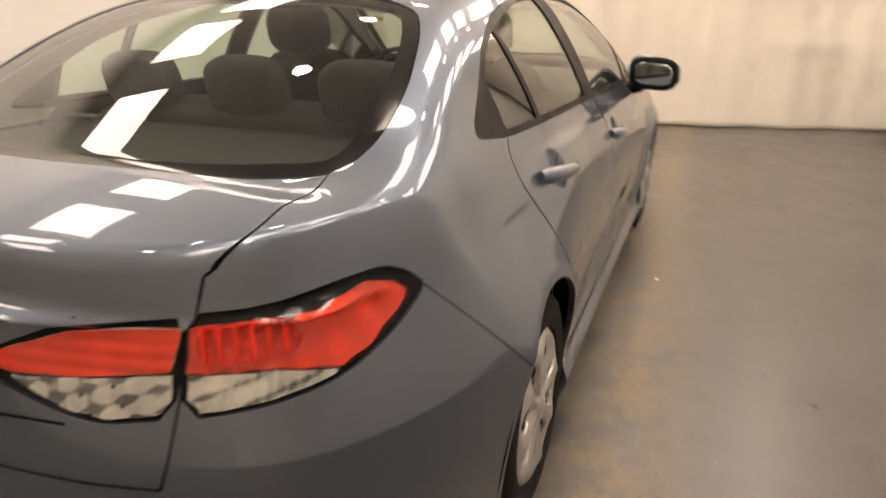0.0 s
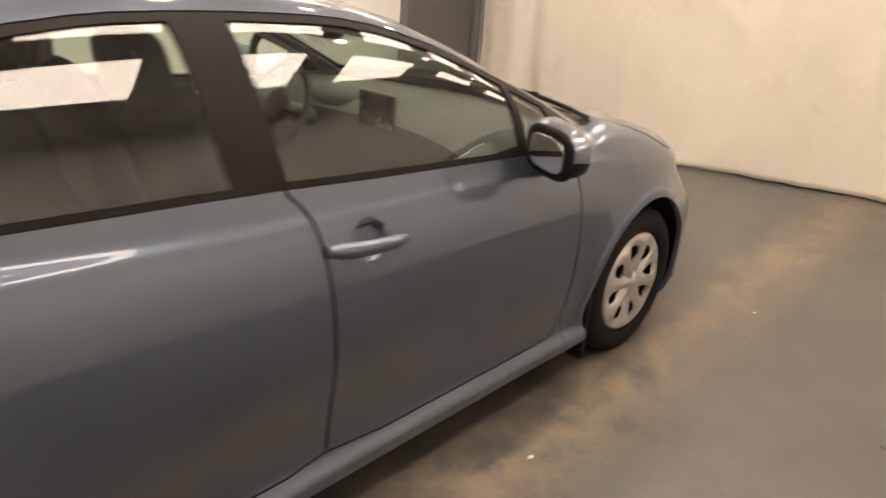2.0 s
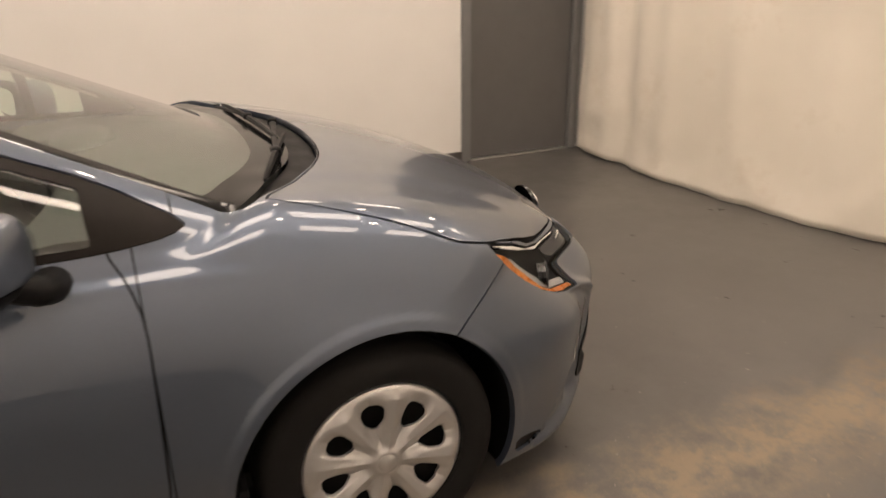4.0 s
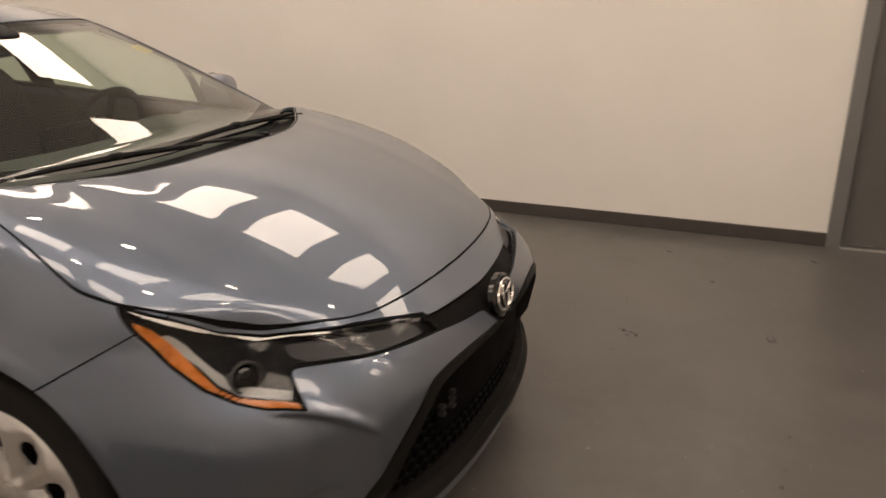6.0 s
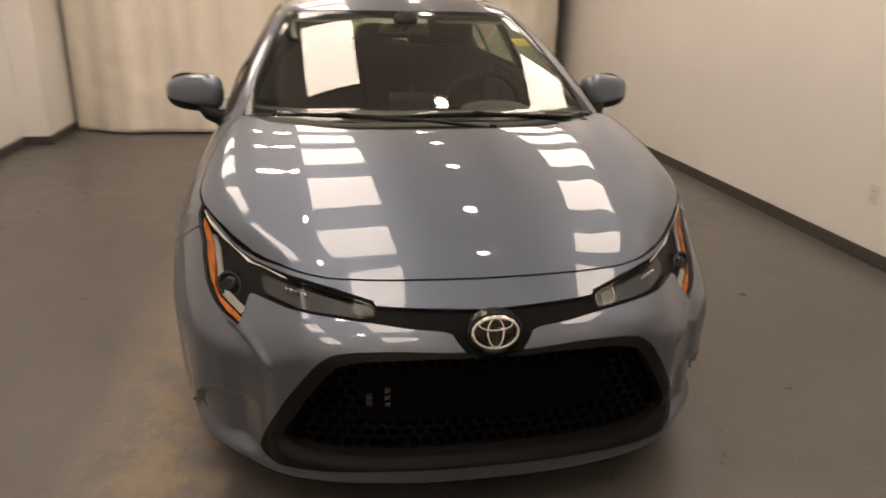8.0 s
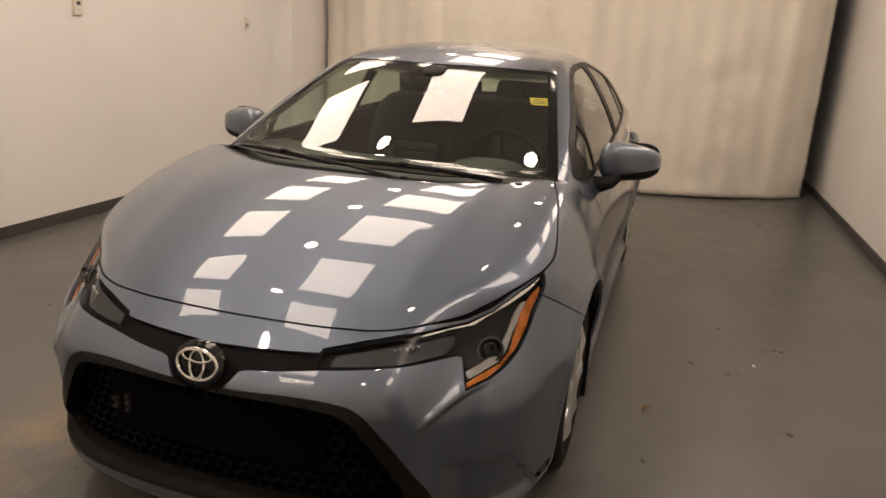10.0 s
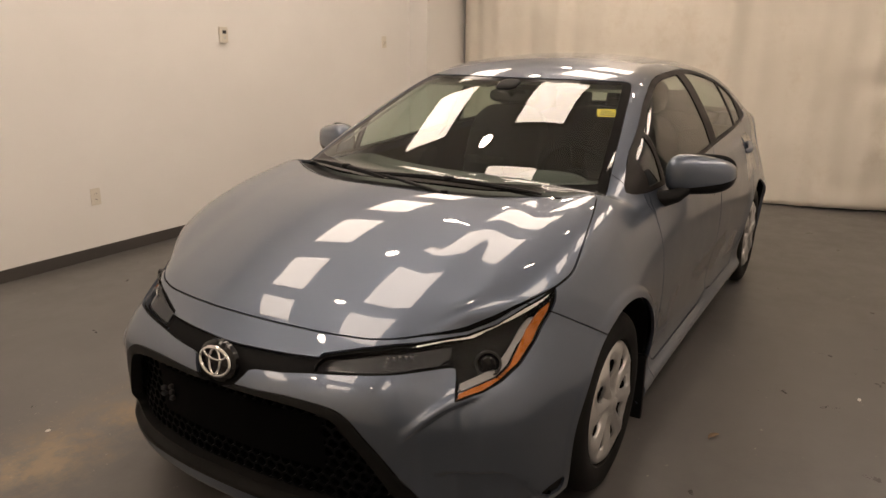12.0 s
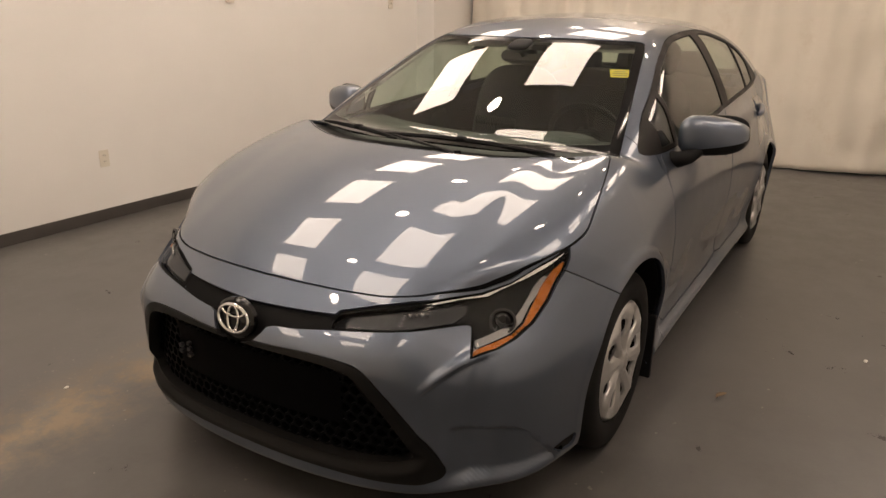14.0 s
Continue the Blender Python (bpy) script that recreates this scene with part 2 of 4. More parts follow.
def turned(profile, steps=48, m=None, closed=False):
    """A lathe round the local z axis from (radius, height) pairs."""
    bm = bmesh.new()
    rings = []
    for r, h in profile:
        rings.append([bm.verts.new((r * math.cos(2 * math.pi * k / steps), r * math.sin(2 * math.pi * k / steps), h)) for k in range(steps)])
    pairs = list(zip(rings, rings[1:])) + ([(rings[-1], rings[0])] if closed else [])
    for lo, hi in pairs:
        for k in range(steps):
            bm.faces.new((lo[k], lo[(k + 1) % steps], hi[(k + 1) % steps], hi[k]))
    bmesh.ops.remove_doubles(bm, verts=bm.verts[:], dist=1e-5)
    if m is not None:
        bm.transform(m)
    return bm


def tube(points, radius, steps=10, caps=True, flat=1.0):
    """A round (or flattened) bar along a line of points."""
    bm = bmesh.new()
    pts = [Vector(p) for p in points]
    rings = []
    for k, p in enumerate(pts):
        d = (pts[min(k + 1, len(pts) - 1)] - pts[max(k - 1, 0)]).normalized()
        side = d.cross(Vector((0, 0, 1)))
        side = side.normalized() if side.length > 1e-4 else Vector((1, 0, 0))
        upv = side.cross(d)
        r = radius[k] if isinstance(radius, (list, tuple)) else radius
        rings.append([bm.verts.new(p + r * (math.cos(2 * math.pi * j / steps) * side + flat * math.sin(2 * math.pi * j / steps) * upv)) for j in range(steps)])
    for lo, hi in zip(rings, rings[1:]):
        for j in range(steps):
            bm.faces.new((lo[j], lo[(j + 1) % steps], hi[(j + 1) % steps], hi[j]))
    if caps:
        bm.faces.new(rings[0][::-1])
        bm.faces.new(rings[-1])
    return bm


def pillow(size, power=3.0, nu=24, nv=16, m=None):
    """A rounded cushion-like solid (superellipsoid) of the given full size."""
    bm = bmesh.new()
    sgn = lambda c: math.copysign(abs(c) ** (2 / power), c)
    rows = []
    for i in range(nv + 1):
        a = -math.pi / 2 + math.pi * i / nv
        rows.append([bm.verts.new((size[0] / 2 * sgn(math.cos(a)) * sgn(math.cos(b)), size[1] / 2 * sgn(math.cos(a)) * sgn(math.sin(b)), size[2] / 2 * sgn(math.sin(a))))
                     for b in (2 * math.pi * j / nu for j in range(nu))])
    for lo, hi in zip(rows, rows[1:]):
        for j in range(nu):
            bm.faces.new((lo[j], lo[(j + 1) % nu], hi[(j + 1) % nu], hi[j]))
    bmesh.ops.remove_doubles(bm, verts=bm.verts[:], dist=1e-5)
    if m is not None:
        bm.transform(m)
    return bm


# --------------------------------------------------- the car's form
def curve(*pts):
    """A natural cubic through (x, y) pairs, straight beyond its ends, as a fast lookup."""
    p = np.array(sorted(pts), float)
    x, y = p[:, 0], p[:, 1]
    n, h = len(x), np.diff(x)
    a, r = np.eye(n), np.zeros(n)
    for i in range(1, n - 1):
        a[i, i - 1:i + 2] = h[i - 1], 2 * (h[i - 1] + h[i]), h[i]
        r[i] = 6 * ((y[i + 1] - y[i]) / h[i] - (y[i] - y[i - 1]) / h[i - 1])
    m = np.linalg.solve(a, r)
    t = np.linspace(x[0], x[-1], 600)
    k = np.clip(np.searchsorted(x, t) - 1, 0, n - 2)
    u, v = x[k + 1] - t, t - x[k]
    w = (m[k] * u**3 + m[k + 1] * v**3) / (6 * h[k]) + (y[k] / h[k] - m[k] * h[k] / 6) * u + (y[k + 1] / h[k] - m[k + 1] * h[k] / 6) * v
    s0, s1 = (w[1] - w[0]) / (t[1] - t[0]), (w[-1] - w[-2]) / (t[-1] - t[-2])
    def look_up(q):
        q = np.asarray(q, float)
        return np.interp(q, t, w) + np.minimum(q - t[0], 0) * s0 + np.maximum(q - t[-1], 0) * s1
    return look_up

def smax(a, b, k):
    """The greater of two fields, rounded over about k metres."""
    h = np.clip(0.5 + 0.5 * (a - b) / k, 0, 1)
    return b + (a - b) * h + k * h * (1 - h)

def smin(a, b, k):
    return -smax(-a, -b, k)

def step(u):
    u = np.clip(u, 0, 1)
    return u * u * (3 - 2 * u)


def bell(q, w):
    return np.exp(-(q / w) ** 2)

AXLE_F, AXLE_R, HUB_Z = 1.375, -1.325, 0.315

# body lines: widest half width, belt height, top line, plan of nose and tail
half_width = curve((-2.4, .80), (-2.0, .845), (-1.65, .874), (-1.3, .884), (-.8, .884), (0, .880), (.7, .880), (1.15, .886), (1.4, .889), (1.7, .872), (2.0, .83), (2.4, .76))
belt = curve((-2.4, .95), (-2.1, 1.00), (-1.8, 1.05), (-1.46, 1.055), (-1.29, 1.035), (-.8, 1.012), (-.36, .992), (.3, .972), (.95, .945), (1.2, .925), (1.5, .875), (1.68, .83), (1.9, .76), (2.15, .69), (2.4, .62))
tuck = curve((-.3, -.42), (-.1, -.22), (-.03, -.127), (0, -.107), (.03, -.0925), (.05, -.083), (.06, -.0735), (.07, -.0645), (.085, -.057), (.105, -.047), (.14, -.032), (.2, -.0165), (.25, -.009), (.35, -.002), (.45, 0), (.9, 0))
fender_tuck = curve((-.3, -.42), (-.1, -.21), (-.03, -.143), (0, -.119), (.05, -.086), (.1, -.059), (.15, -.038), (.22, -.015), (.32, 0), (.9, 0))
rear_tuck = curve((-.3, -.42), (-.1, -.22), (-.03, -.135), (0, -.108), (.05, -.078), (.10, -.058), (.2, -.034), (.3, -.017), (.42, -.004), (.5, 0), (.9, 0))
sill = curve((.05, -.13), (.10, -.055), (.15, -.018), (.19, -.003), (.213, -.003), (.238, -.022), (.27, -.034), (.36, -.024), (.46, -.006), (.58, 0), (1.4, 0))
skirt = curve((.05, -.10), (.14, -.055), (.22, -.03), (.32, -.012), (.45, 0), (1.4, 0))
top_line = curve((-2.4, .90), (-2.25, .985), (-2.12, 1.035), (-1.95, 1.072), (-1.8, 1.095), (-1.2, 1.06), (0, 1.02), (.9, 1.01), (1.25, .9925), (1.5, .9646), (1.75, .9033), (1.95, .8298), (2.1, .762), (2.2, .712), (2.35, .59))
nose = curve((0, 2.305), (.15, 2.301), (.28, 2.286), (.4, 2.262), (.5, 2.226), (.58, 2.172), (.65, 2.104), (.72, 2.030), (.77, 1.972), (.81, 1.905), (.87, 1.75))
nose_rake = curve((.05, -.09), (.13, -.03), (.2, -.012), (.28, 0), (.36, .003), (.45, .008), (.52, .014), (.56, .008), (.60, -.015), (.63, -.042), (.66, -.078), (.72, -.145), (.8, -.235), (.9, -.40))
tail = curve((0, -2.325), (.2, -2.318), (.4, -2.285), (.52, -2.24), (.62, -2.165), (.7, -2.06), (.78, -1.89), (.86, -1.66))
tail_rake = curve((.1, .20), (.2, .10), (.3, .055), (.42, .034), (.54, .036), (.62, .043), (.7, .055), (.8, .070), (.9, .080), (1.0, .088), (1.1, .12))
roof_line = curve((1.6, .828), (1.33, .945), (1.0, 1.086), (.6, 1.259), (.33, 1.364), (.1, 1.412), (-.2, 1.434), (-.5, 1.435), (-.9, 1.413), (-1.2, 1.370), (-1.4, 1.312), (-1.6, 1.232), (-1.8, 1.140), (-1.95, 1.066), (-2.2, .93))
roof_crown = curve((1.4, .165), (.8, .165), (.3, .175), (-.5, .16), (-1.2, .19), (-1.8, .23))
spear = curve((.40, .34), (.565, .490), (.60, .524), (.638, .553), (.68, .570), (.74, .600), (.80, .640), (.95, .72))
fold = curve((.4, .40), (.639, .371), (.70, .364), (.757, .350), (.79, .300), (.815, .21), (.87, .10))
cabin_width = curve((1.4, .67), (1.15, .715), (.95, .747), (.5, .772), (0, .783), (-.4, .786), (-.9, .778), (-1.3, .763), (-1.5, .752), (-1.8, .715), (-2.0, .66))

def side_width(x, z):
    mid = np.clip((1.25 - np.abs(x - .02)) / .35, 0, 1)
    rear, fore = step((-.85 - x) / .6), step((x - .80) / .45)
    lean = (.25 - .10 * step((-1.65 - x) / .2)) * rear * (.66 - np.clip(z, .56, .97))
    return half_width(x) + lean + (1 - rear - fore) * tuck(belt(x) - z) + fore * fender_tuck(belt(x) - z) + rear * rear_tuck(belt(x) - z) + mid * sill(z) + (1 - mid) * skirt(z)

def car(x, y, z):
    """The car's outer skin as a field: below zero inside."""
    y = np.abs(y)
    rf, rr = np.hypot(x - AXLE_F, z - HUB_Z), np.hypot(x - AXLE_R, z - HUB_Z)
    flare = .008 * (bell(rf - .375, .06) + bell(rr - .375, .06)) + .006 * step((z - .20) / .16) * (step((.412 - rf) / .022) + .4 * step((.402 - rr) / .022))
    hollow = .016 * bell(z - (.43 + .05 * x), .115) * np.clip((x + .95) / .5, 0, 1) * np.clip((1.0 - x) / .5, 0, 1)
    cup = .032 * step((.056 - np.hypot((x + 1.045) / 1.08, z - .905)) / .022) + .032 * step((.056 - np.hypot((x + .052) / 1.08, z - .840)) / .022)
    side = y - side_width(x, z) - flare + hollow + cup
    hood_ridge = .003 * bell(y - (.49 - .05 * (x - 1.2)), .055) * np.clip((x - 1.1) / .2, 0, 1) + .006 * bell(y - (.665 - .05 * (x - 1.2)), .075) * np.clip((x - 1.0) / .2, 0, 1)
    crown = np.where(x > 0, .13 - .0845 * step((x - .98) / .22) + .164 * np.clip((x - 1.2) / .9, 0, 1), .10)
    deck_dip = .045 * step((x + 2.0) / .16) * step((.70 - y) / .2) * step((-.9 - x) / .3)
    top = z - (top_line(x) - crown * y**2 + hood_ridge - deck_dip)
    lamp_lean = .052 * step((y - .47) / .15) * step((.80 - z) / .10)
    front = x - (nose(y) + nose_rake(z + lamp_lean))
    back = tail(y + .20 * step((y - .35) / .3) * (np.clip(z, .64, 1.0) - .86)) + tail_rake(z) - x
    low = .15 - z
    body = smax(side, top, .03 + .012 * step((x - .75) / .3) + .02 * step((-1.0 - x) / .4))
    body = smax(body, front, .05 + .02 * step((.68 - z) / .12))
    # the crease under the headlight, the inset wall below it, the fold and the lower lip
    ahead = step((x - 1.72) / .10) * step((y - .548) / .045)
    wall_in = .020 * step((spear(y) + .004 - z) / .014) * step((.715 - y) / .07)
    fang_in = .034 * step((fold(y) - z) / .026) * step((y - .60) / .05)
    ridge_out = .013 * bell(z - spear(y) - .012, .018)
    keep = step((z - .172) / .048)
    body = body + ahead * (keep * (wall_in + fang_in) - ridge_out * step((.685 - y) / .05))
    body = smax(body, back, .03 + .03 * step((.94 - z) / .12))
    body = smax(body, low, .03)
    rise = z - 1.0
    wall = y - (cabin_width(x) - .39 * rise - .57 * np.maximum(rise, 0)**2)
    lid = z - (roof_line(x) - roof_crown(x) * y**2)
    cabin = smax(wall * .9, lid * .93, .085 - .045 * step((-.9 - x) / .5))
    cabin = smax(cabin, .87 - z, .02)
    blend = .012 + .065 * step((-1.05 - x) / .6) * step((z - .87) / .13) * (.25 + .75 * step((y - .42) / .22))
    return smin(body, cabin, blend)

def shell(n_mid=330, n_cap=200, n_turn=380):
    """The half skin (y >= 0) as a grid of rays from a spine along the car."""
    a, z0 = 1.72, .64
    ends = np.linspace(0, np.pi / 2, n_cap)
    xs = np.r_[np.full(n_cap - 1, -a), np.linspace(-a, a, n_mid), np.full(n_cap - 1, a)]
    ph = np.r_[-ends[:0:-1], np.zeros(n_mid), ends[1:]]
    th = np.linspace(-np.pi / 2, np.pi / 2, n_turn)
    X, T = np.meshgrid(xs, th, indexing="ij")
    P = np.meshgrid(ph, th, indexing="ij")[0]
    dx, dy, dz = np.sin(P), np.cos(P) * np.cos(T), np.cos(P) * np.sin(T)
    lo, hi = np.zeros_like(X), np.full_like(X, 1.6)
    for _ in range(30):
        mid = (lo + hi) / 2
        ins = car(X + dx * mid, dy * mid, z0 + dz * mid) < 0
        lo, hi = np.where(ins, mid, lo), np.where(ins, hi, mid)
    return np.stack([X + dx * lo, np.maximum(dy * lo, 0), z0 + dz * lo], -1)


# ------------------------------------------------------------------- room
LEFT, RIGHT, BACK_X, FRONT_X = 2.665, -3.06, -6.4, 6.2
DOOR_A, DOOR_B, DOOR_H = 3.40, 4.33, 2.08


def setting(name, bm, mat, label, smooth=False):
    return tagged(part(name, bm, mat, None, smooth=smooth), label, name.split("_")[0], kind="structure")


setting("floor", block((BACK_X - .3, RIGHT - .3, -.12), (FRONT_X + .3, LEFT + .3, 0)), FLOOR, "worn grey coated concrete floor with tan dust tracks")
setting("ceiling", block((BACK_X - .3, RIGHT - .3, CEILING), (FRONT_X + .3, LEFT + .3, CEILING + .1)), TILE, "off-white flat ceiling with recessed lights")
bm = block((BACK_X, LEFT, 0), (DOOR_A, LEFT + .16, CEILING))
block((DOOR_B, LEFT, 0), (FRONT_X, LEFT + .16, CEILING), bm=bm)
block((DOOR_A, LEFT, DOOR_H), (DOOR_B, LEFT + .16, CEILING), bm=bm)
setting("wall_north", bm, WALL, "plain off-white painted wall with a door opening")
setting("wall_south", block((BACK_X, RIGHT - .16, 0), (FRONT_X, RIGHT, CEILING)), WALL, "plain off-white painted wall")
setting("wall_west", block((BACK_X - .16, RIGHT - .16, 0), (BACK_X, LEFT + .16, CEILING)), WALL, "plain off-white wall behind the curtain")
setting("wall_east", block((FRONT_X, RIGHT - .16, 0), (FRONT_X + .16, LEFT + .16, CEILING)), WALL, "plain off-white wall behind the curtain")
setting("wall_pilaster", block((-4.7, RIGHT + .001, 0), (-3.29, -2.835, CEILING)), WALL, "shallow off-white pilaster beside the curtain")
for name, a, b in (("baseboard_north", (BACK_X, LEFT - .014, 0), (DOOR_A - .06, LEFT - .001, .081)),
                   ("baseboard_south", (-3.29, RIGHT + .001, 0), (FRONT_X, RIGHT + .014, .081)),
                   ("baseboard_pilaster", (-4.7, -2.834, 0), (-3.28, -2.821, .081)),
                   ("baseboard_pilaster_return", (-3.289, RIGHT + .016, 0), (-3.276, -2.835, .081))):
    setting(name, block(a, b, .004), SKIRTING, "dark grey rubber baseboard along the wall")


def make_door():
    d = thing("door_1", "closed flat grey steel door in a grey frame", "door", kind="structure", at=((DOOR_A + DOOR_B) / 2, LEFT + .05, 0))
    fr = block((DOOR_A - .06, LEFT - .022, 0), (DOOR_A + .012, LEFT + .15, DOOR_H + .05), .004)
    block((DOOR_B - .012, LEFT - .022, 0), (DOOR_B + .06, LEFT + .15, DOOR_H + .05), .004, bm=fr)
    block((DOOR_A + .012, LEFT - .022, DOOR_H - .012), (DOOR_B - .012, LEFT + .15, DOOR_H + .05), .004, bm=fr)
    part("door_frame", fr, FRAME_GREY, d, "grey steel frame", smooth=False)
    part("door_leaf", block((DOOR_A + .016, LEFT + .02, .014), (DOOR_B - .016, LEFT + .065, DOOR_H - .016), .002), DOOR_GREY, d, smooth=False)
    part("threshold", block((DOOR_A + .013, LEFT - .02, 0), (DOOR_B - .013, LEFT + .14, .010), .003), METAL, d, "bright metal threshold", smooth=False)


make_door()


def make_curtain(track, y0, y1, seed, label):
    """A hanging cloth with uneven folds, wrinkles and a lifting hem."""
    rnd = random.Random(seed)
    line = curve(*track)
    waves = [(rnd.uniform(.22, .9), rnd.uniform(0, 6.28), rnd.uniform(.005, .016)) for _ in range(11)]
    swags = [(rnd.uniform(y0, y1), rnd.uniform(.5, 2.2), rnd.uniform(.25, .6), rnd.uniform(-.018, .018)) for _ in range(26)]
    ys, zs = np.linspace(y0, y1, 420), np.linspace(.006, CEILING - .04, 70)
    Y, Z = np.meshgrid(ys, zs, indexing="ij")
    X = line(Y)
    for w, p, a in waves:
        X = X + a * np.sin(2 * np.pi * Y / w + p + .12 * np.sin(1.7 * Z + p)) * (.55 + .45 * Z / CEILING)
    for yc, zc, r, a in swags:
        d = np.hypot(Y - yc, (Z - zc) * .8)
        X = X + a * np.exp(-((d - r) / .07) ** 2) * np.clip(1.3 - np.abs(Y - yc) / r, 0, 1)
    Z = Z + .014 * np.clip(1 - Z / .5, 0, 1) * (.5 + .5 * np.sin(2.1 * Y + seed)) ** 2
    n, k = Y.shape
    idx = np.arange(n * k).reshape(n, k)
    f = np.stack([idx[:-1, :-1], idx[1:, :-1], idx[1:, 1:], idx[:-1, 1:]], -1).reshape(-1, 4)
    me = mesh_from("curtain", np.stack([X, Y, Z], -1).reshape(-1, 3), f, CLOTH, True)
    ob = tagged(new("curtain", me), label, "curtain", "room curtains")
    s = ob.modifiers.new("thickness", "SOLIDIFY")
    s.thickness = .004
    return ob


make_curtain([(-2.9, -4.12), (-2.5, -3.88), (-1.9, -3.77), (-1.2, -3.75), (.6, -3.93), (1.5, -4.12), (2.5, -4.75)], -2.80, 2.48, 5, "cream cloth curtain hanging in soft folds with a raised hem")
make_curtain([(2.65, 4.36), (1.5, 4.36), (.5, 4.50), (-.6, 4.76), (-2, 5.13), (-3.0, 5.36)], -3.0, 2.6, 9, "cream cloth curtain with wrinkles and soiled hem")


def make_panel(at):
    d = thing("ceiling_light", "lit rectangular troffer with a pale frame", "ceiling light", "troffers", at=(at[0], at[1], CEILING))
    x, y = at
    fr = bmesh.new()
    for a, b in (((-.39, -.315), (.39, -.285)), ((-.39, .285), (.39, .315)), ((-.39, -.285), (-.365, .285)), ((.365, -.285), (.39, .285))):
        block((x + a[0], y + a[1], CEILING - .022), (x + b[0], y + b[1], CEILING), .003, bm=fr)
    part("frame", fr, IVORY, d, smooth=False)
    part("diffuser", block((x - .364, y - .284, CEILING - .012), (x + .364, y + .284, CEILING - .002)), LAMP_GLOW, d, "glowing white diffuser", smooth=False)


def make_spot(at):
    d = thing("ceiling_spot", "lit round ceiling lamp in a white ring", "ceiling light", "round lamps", at=(at[0], at[1], CEILING))
    m = Matrix.Translation((at[0], at[1], CEILING))
    part("ring", turned([(.075, 0), (.095, 0), (.095, -.02), (.08, -.03), (.07, -.026), (.07, 0)], 32, m), IVORY, d)
    part("diffuser", turned([(0, -.012), (.069, -.012), (.069, -.004), (0, -.004)], 32, m), SPOT_LIGHT, d, "glowing round diffuser")


for at in PANELS:
    make_panel(at)
for at in SPOTS:
    make_spot(at)


def make_outlet(at, side):
    """side: +1 on the wall towards +y, -1 on the other."""
    x, y, z = at
    d = thing("wall_outlet", "ivory duplex power outlet on the wall", "outlet", "power outlets", at=at)
    part("cover_plate", block((x - .036, y, z - .058), (x + .036, y - side * .006, z + .058), .003), IVORY, d, smooth=False)
    for dz in (-.021, .021):
        face = part("socket", block((x - .017, y - side * .0055, z + dz - .015), (x + .017, y - side * .008, z + dz + .015), .002), IVORY, d, smooth=False)
        for dx in (-.006, .006):
            part("slot", block((x + dx - .0013, y - side * .0078, z + dz - .003), (x + dx + .0013, y - side * .0086, z + dz + .006)), SLOT, face, smooth=False)


make_outlet((.44, LEFT, .39), 1)
make_outlet((.62, RIGHT, .43), -1)


# -------------------------------------------------------------------- car
def smooth_poly(pts, rounds=2):
    """Corners of a closed outline cut back softly."""
    p = np.array(pts, float)
    for _ in range(rounds):
        q = np.roll(p, -1, 0)
        p = np.stack([.8 * p + .2 * q, .2 * p + .8 * q], 1).reshape(-1, 2)
    return p


def inside(poly, u, v):
    """Signed distance to a closed outline: below zero inside."""
    u, v = np.asarray(u, float), np.asarray(v, float)
    best, odd = np.full(u.shape, 1e9), np.zeros(u.shape, bool)
    for (x0, y0), (x1, y1) in zip(poly, np.roll(poly, -1, 0)):
        ex, ey, px, py = x1 - x0, y1 - y0, u - x0, v - y0
        t = np.clip((px * ex + py * ey) / (ex * ex + ey * ey + 1e-12), 0, 1)
        best = np.minimum(best, (px - t * ex) ** 2 + (py - t * ey) ** 2)
        if y0 != y1:
            cross = (y0 > v) != (y1 > v)
            odd ^= cross & (u < ex * (v - y0) / (y1 - y0) + x0)
    return np.where(odd, -1, 1) * np.sqrt(best)


def clip(mesh, val):
    """Cuts a triangle mesh along val = 0: the part below zero and the rest."""
    V, T = mesh
    if len(T) == 0:
        return mesh, mesh
    val = np.where(np.abs(val) < 1e-6, 1e-6, val)
    neg = val[T] < 0
    cnt = neg.sum(1)
    mix = (cnt == 1) | (cnt == 2)
    M, sm = T[mix], neg[mix]
    lone = np.where(sm.sum(1) == 1, np.argmax(sm, 1), np.argmin(sm, 1))
    r = np.arange(len(M))
    a, b, c = M[r, lone], M[r, (lone + 1) % 3], M[r, (lone + 2) % 3]
    e = np.concatenate([np.stack([a, b], 1), np.stack([a, c], 1)])
    if len(e):
        u, inv = np.unique(np.sort(e, 1), axis=0, return_inverse=True)
        inv = inv.ravel()
        w = val[u[:, 0]] / (val[u[:, 0]] - val[u[:, 1]])
        W = np.concatenate([V, V[u[:, 0]] + w[:, None] * (V[u[:, 1]] - V[u[:, 0]])])
        ab, ac = len(V) + inv[:len(M)], len(V) + inv[len(M):]
        tip = np.stack([a, ab, ac], 1)
        rest = np.concatenate([np.stack([ab, b, c], 1), np.stack([ab, c, ac], 1)])
        lone_neg = sm.sum(1) == 1
        two = np.concatenate([lone_neg, lone_neg])
        T_in = np.concatenate([T[cnt == 3], tip[lone_neg], rest[~two]])
        T_out = np.concatenate([T[cnt == 0], tip[~lone_neg], rest[two]])
    else:
        W, T_in, T_out = V, T[cnt == 3], T[cnt == 0]
    out = []
    for t in (T_in, T_out):
        used, ren = np.unique(t, return_inverse=True)
        out.append((W[used], ren.reshape(-1, 3)))
    return out


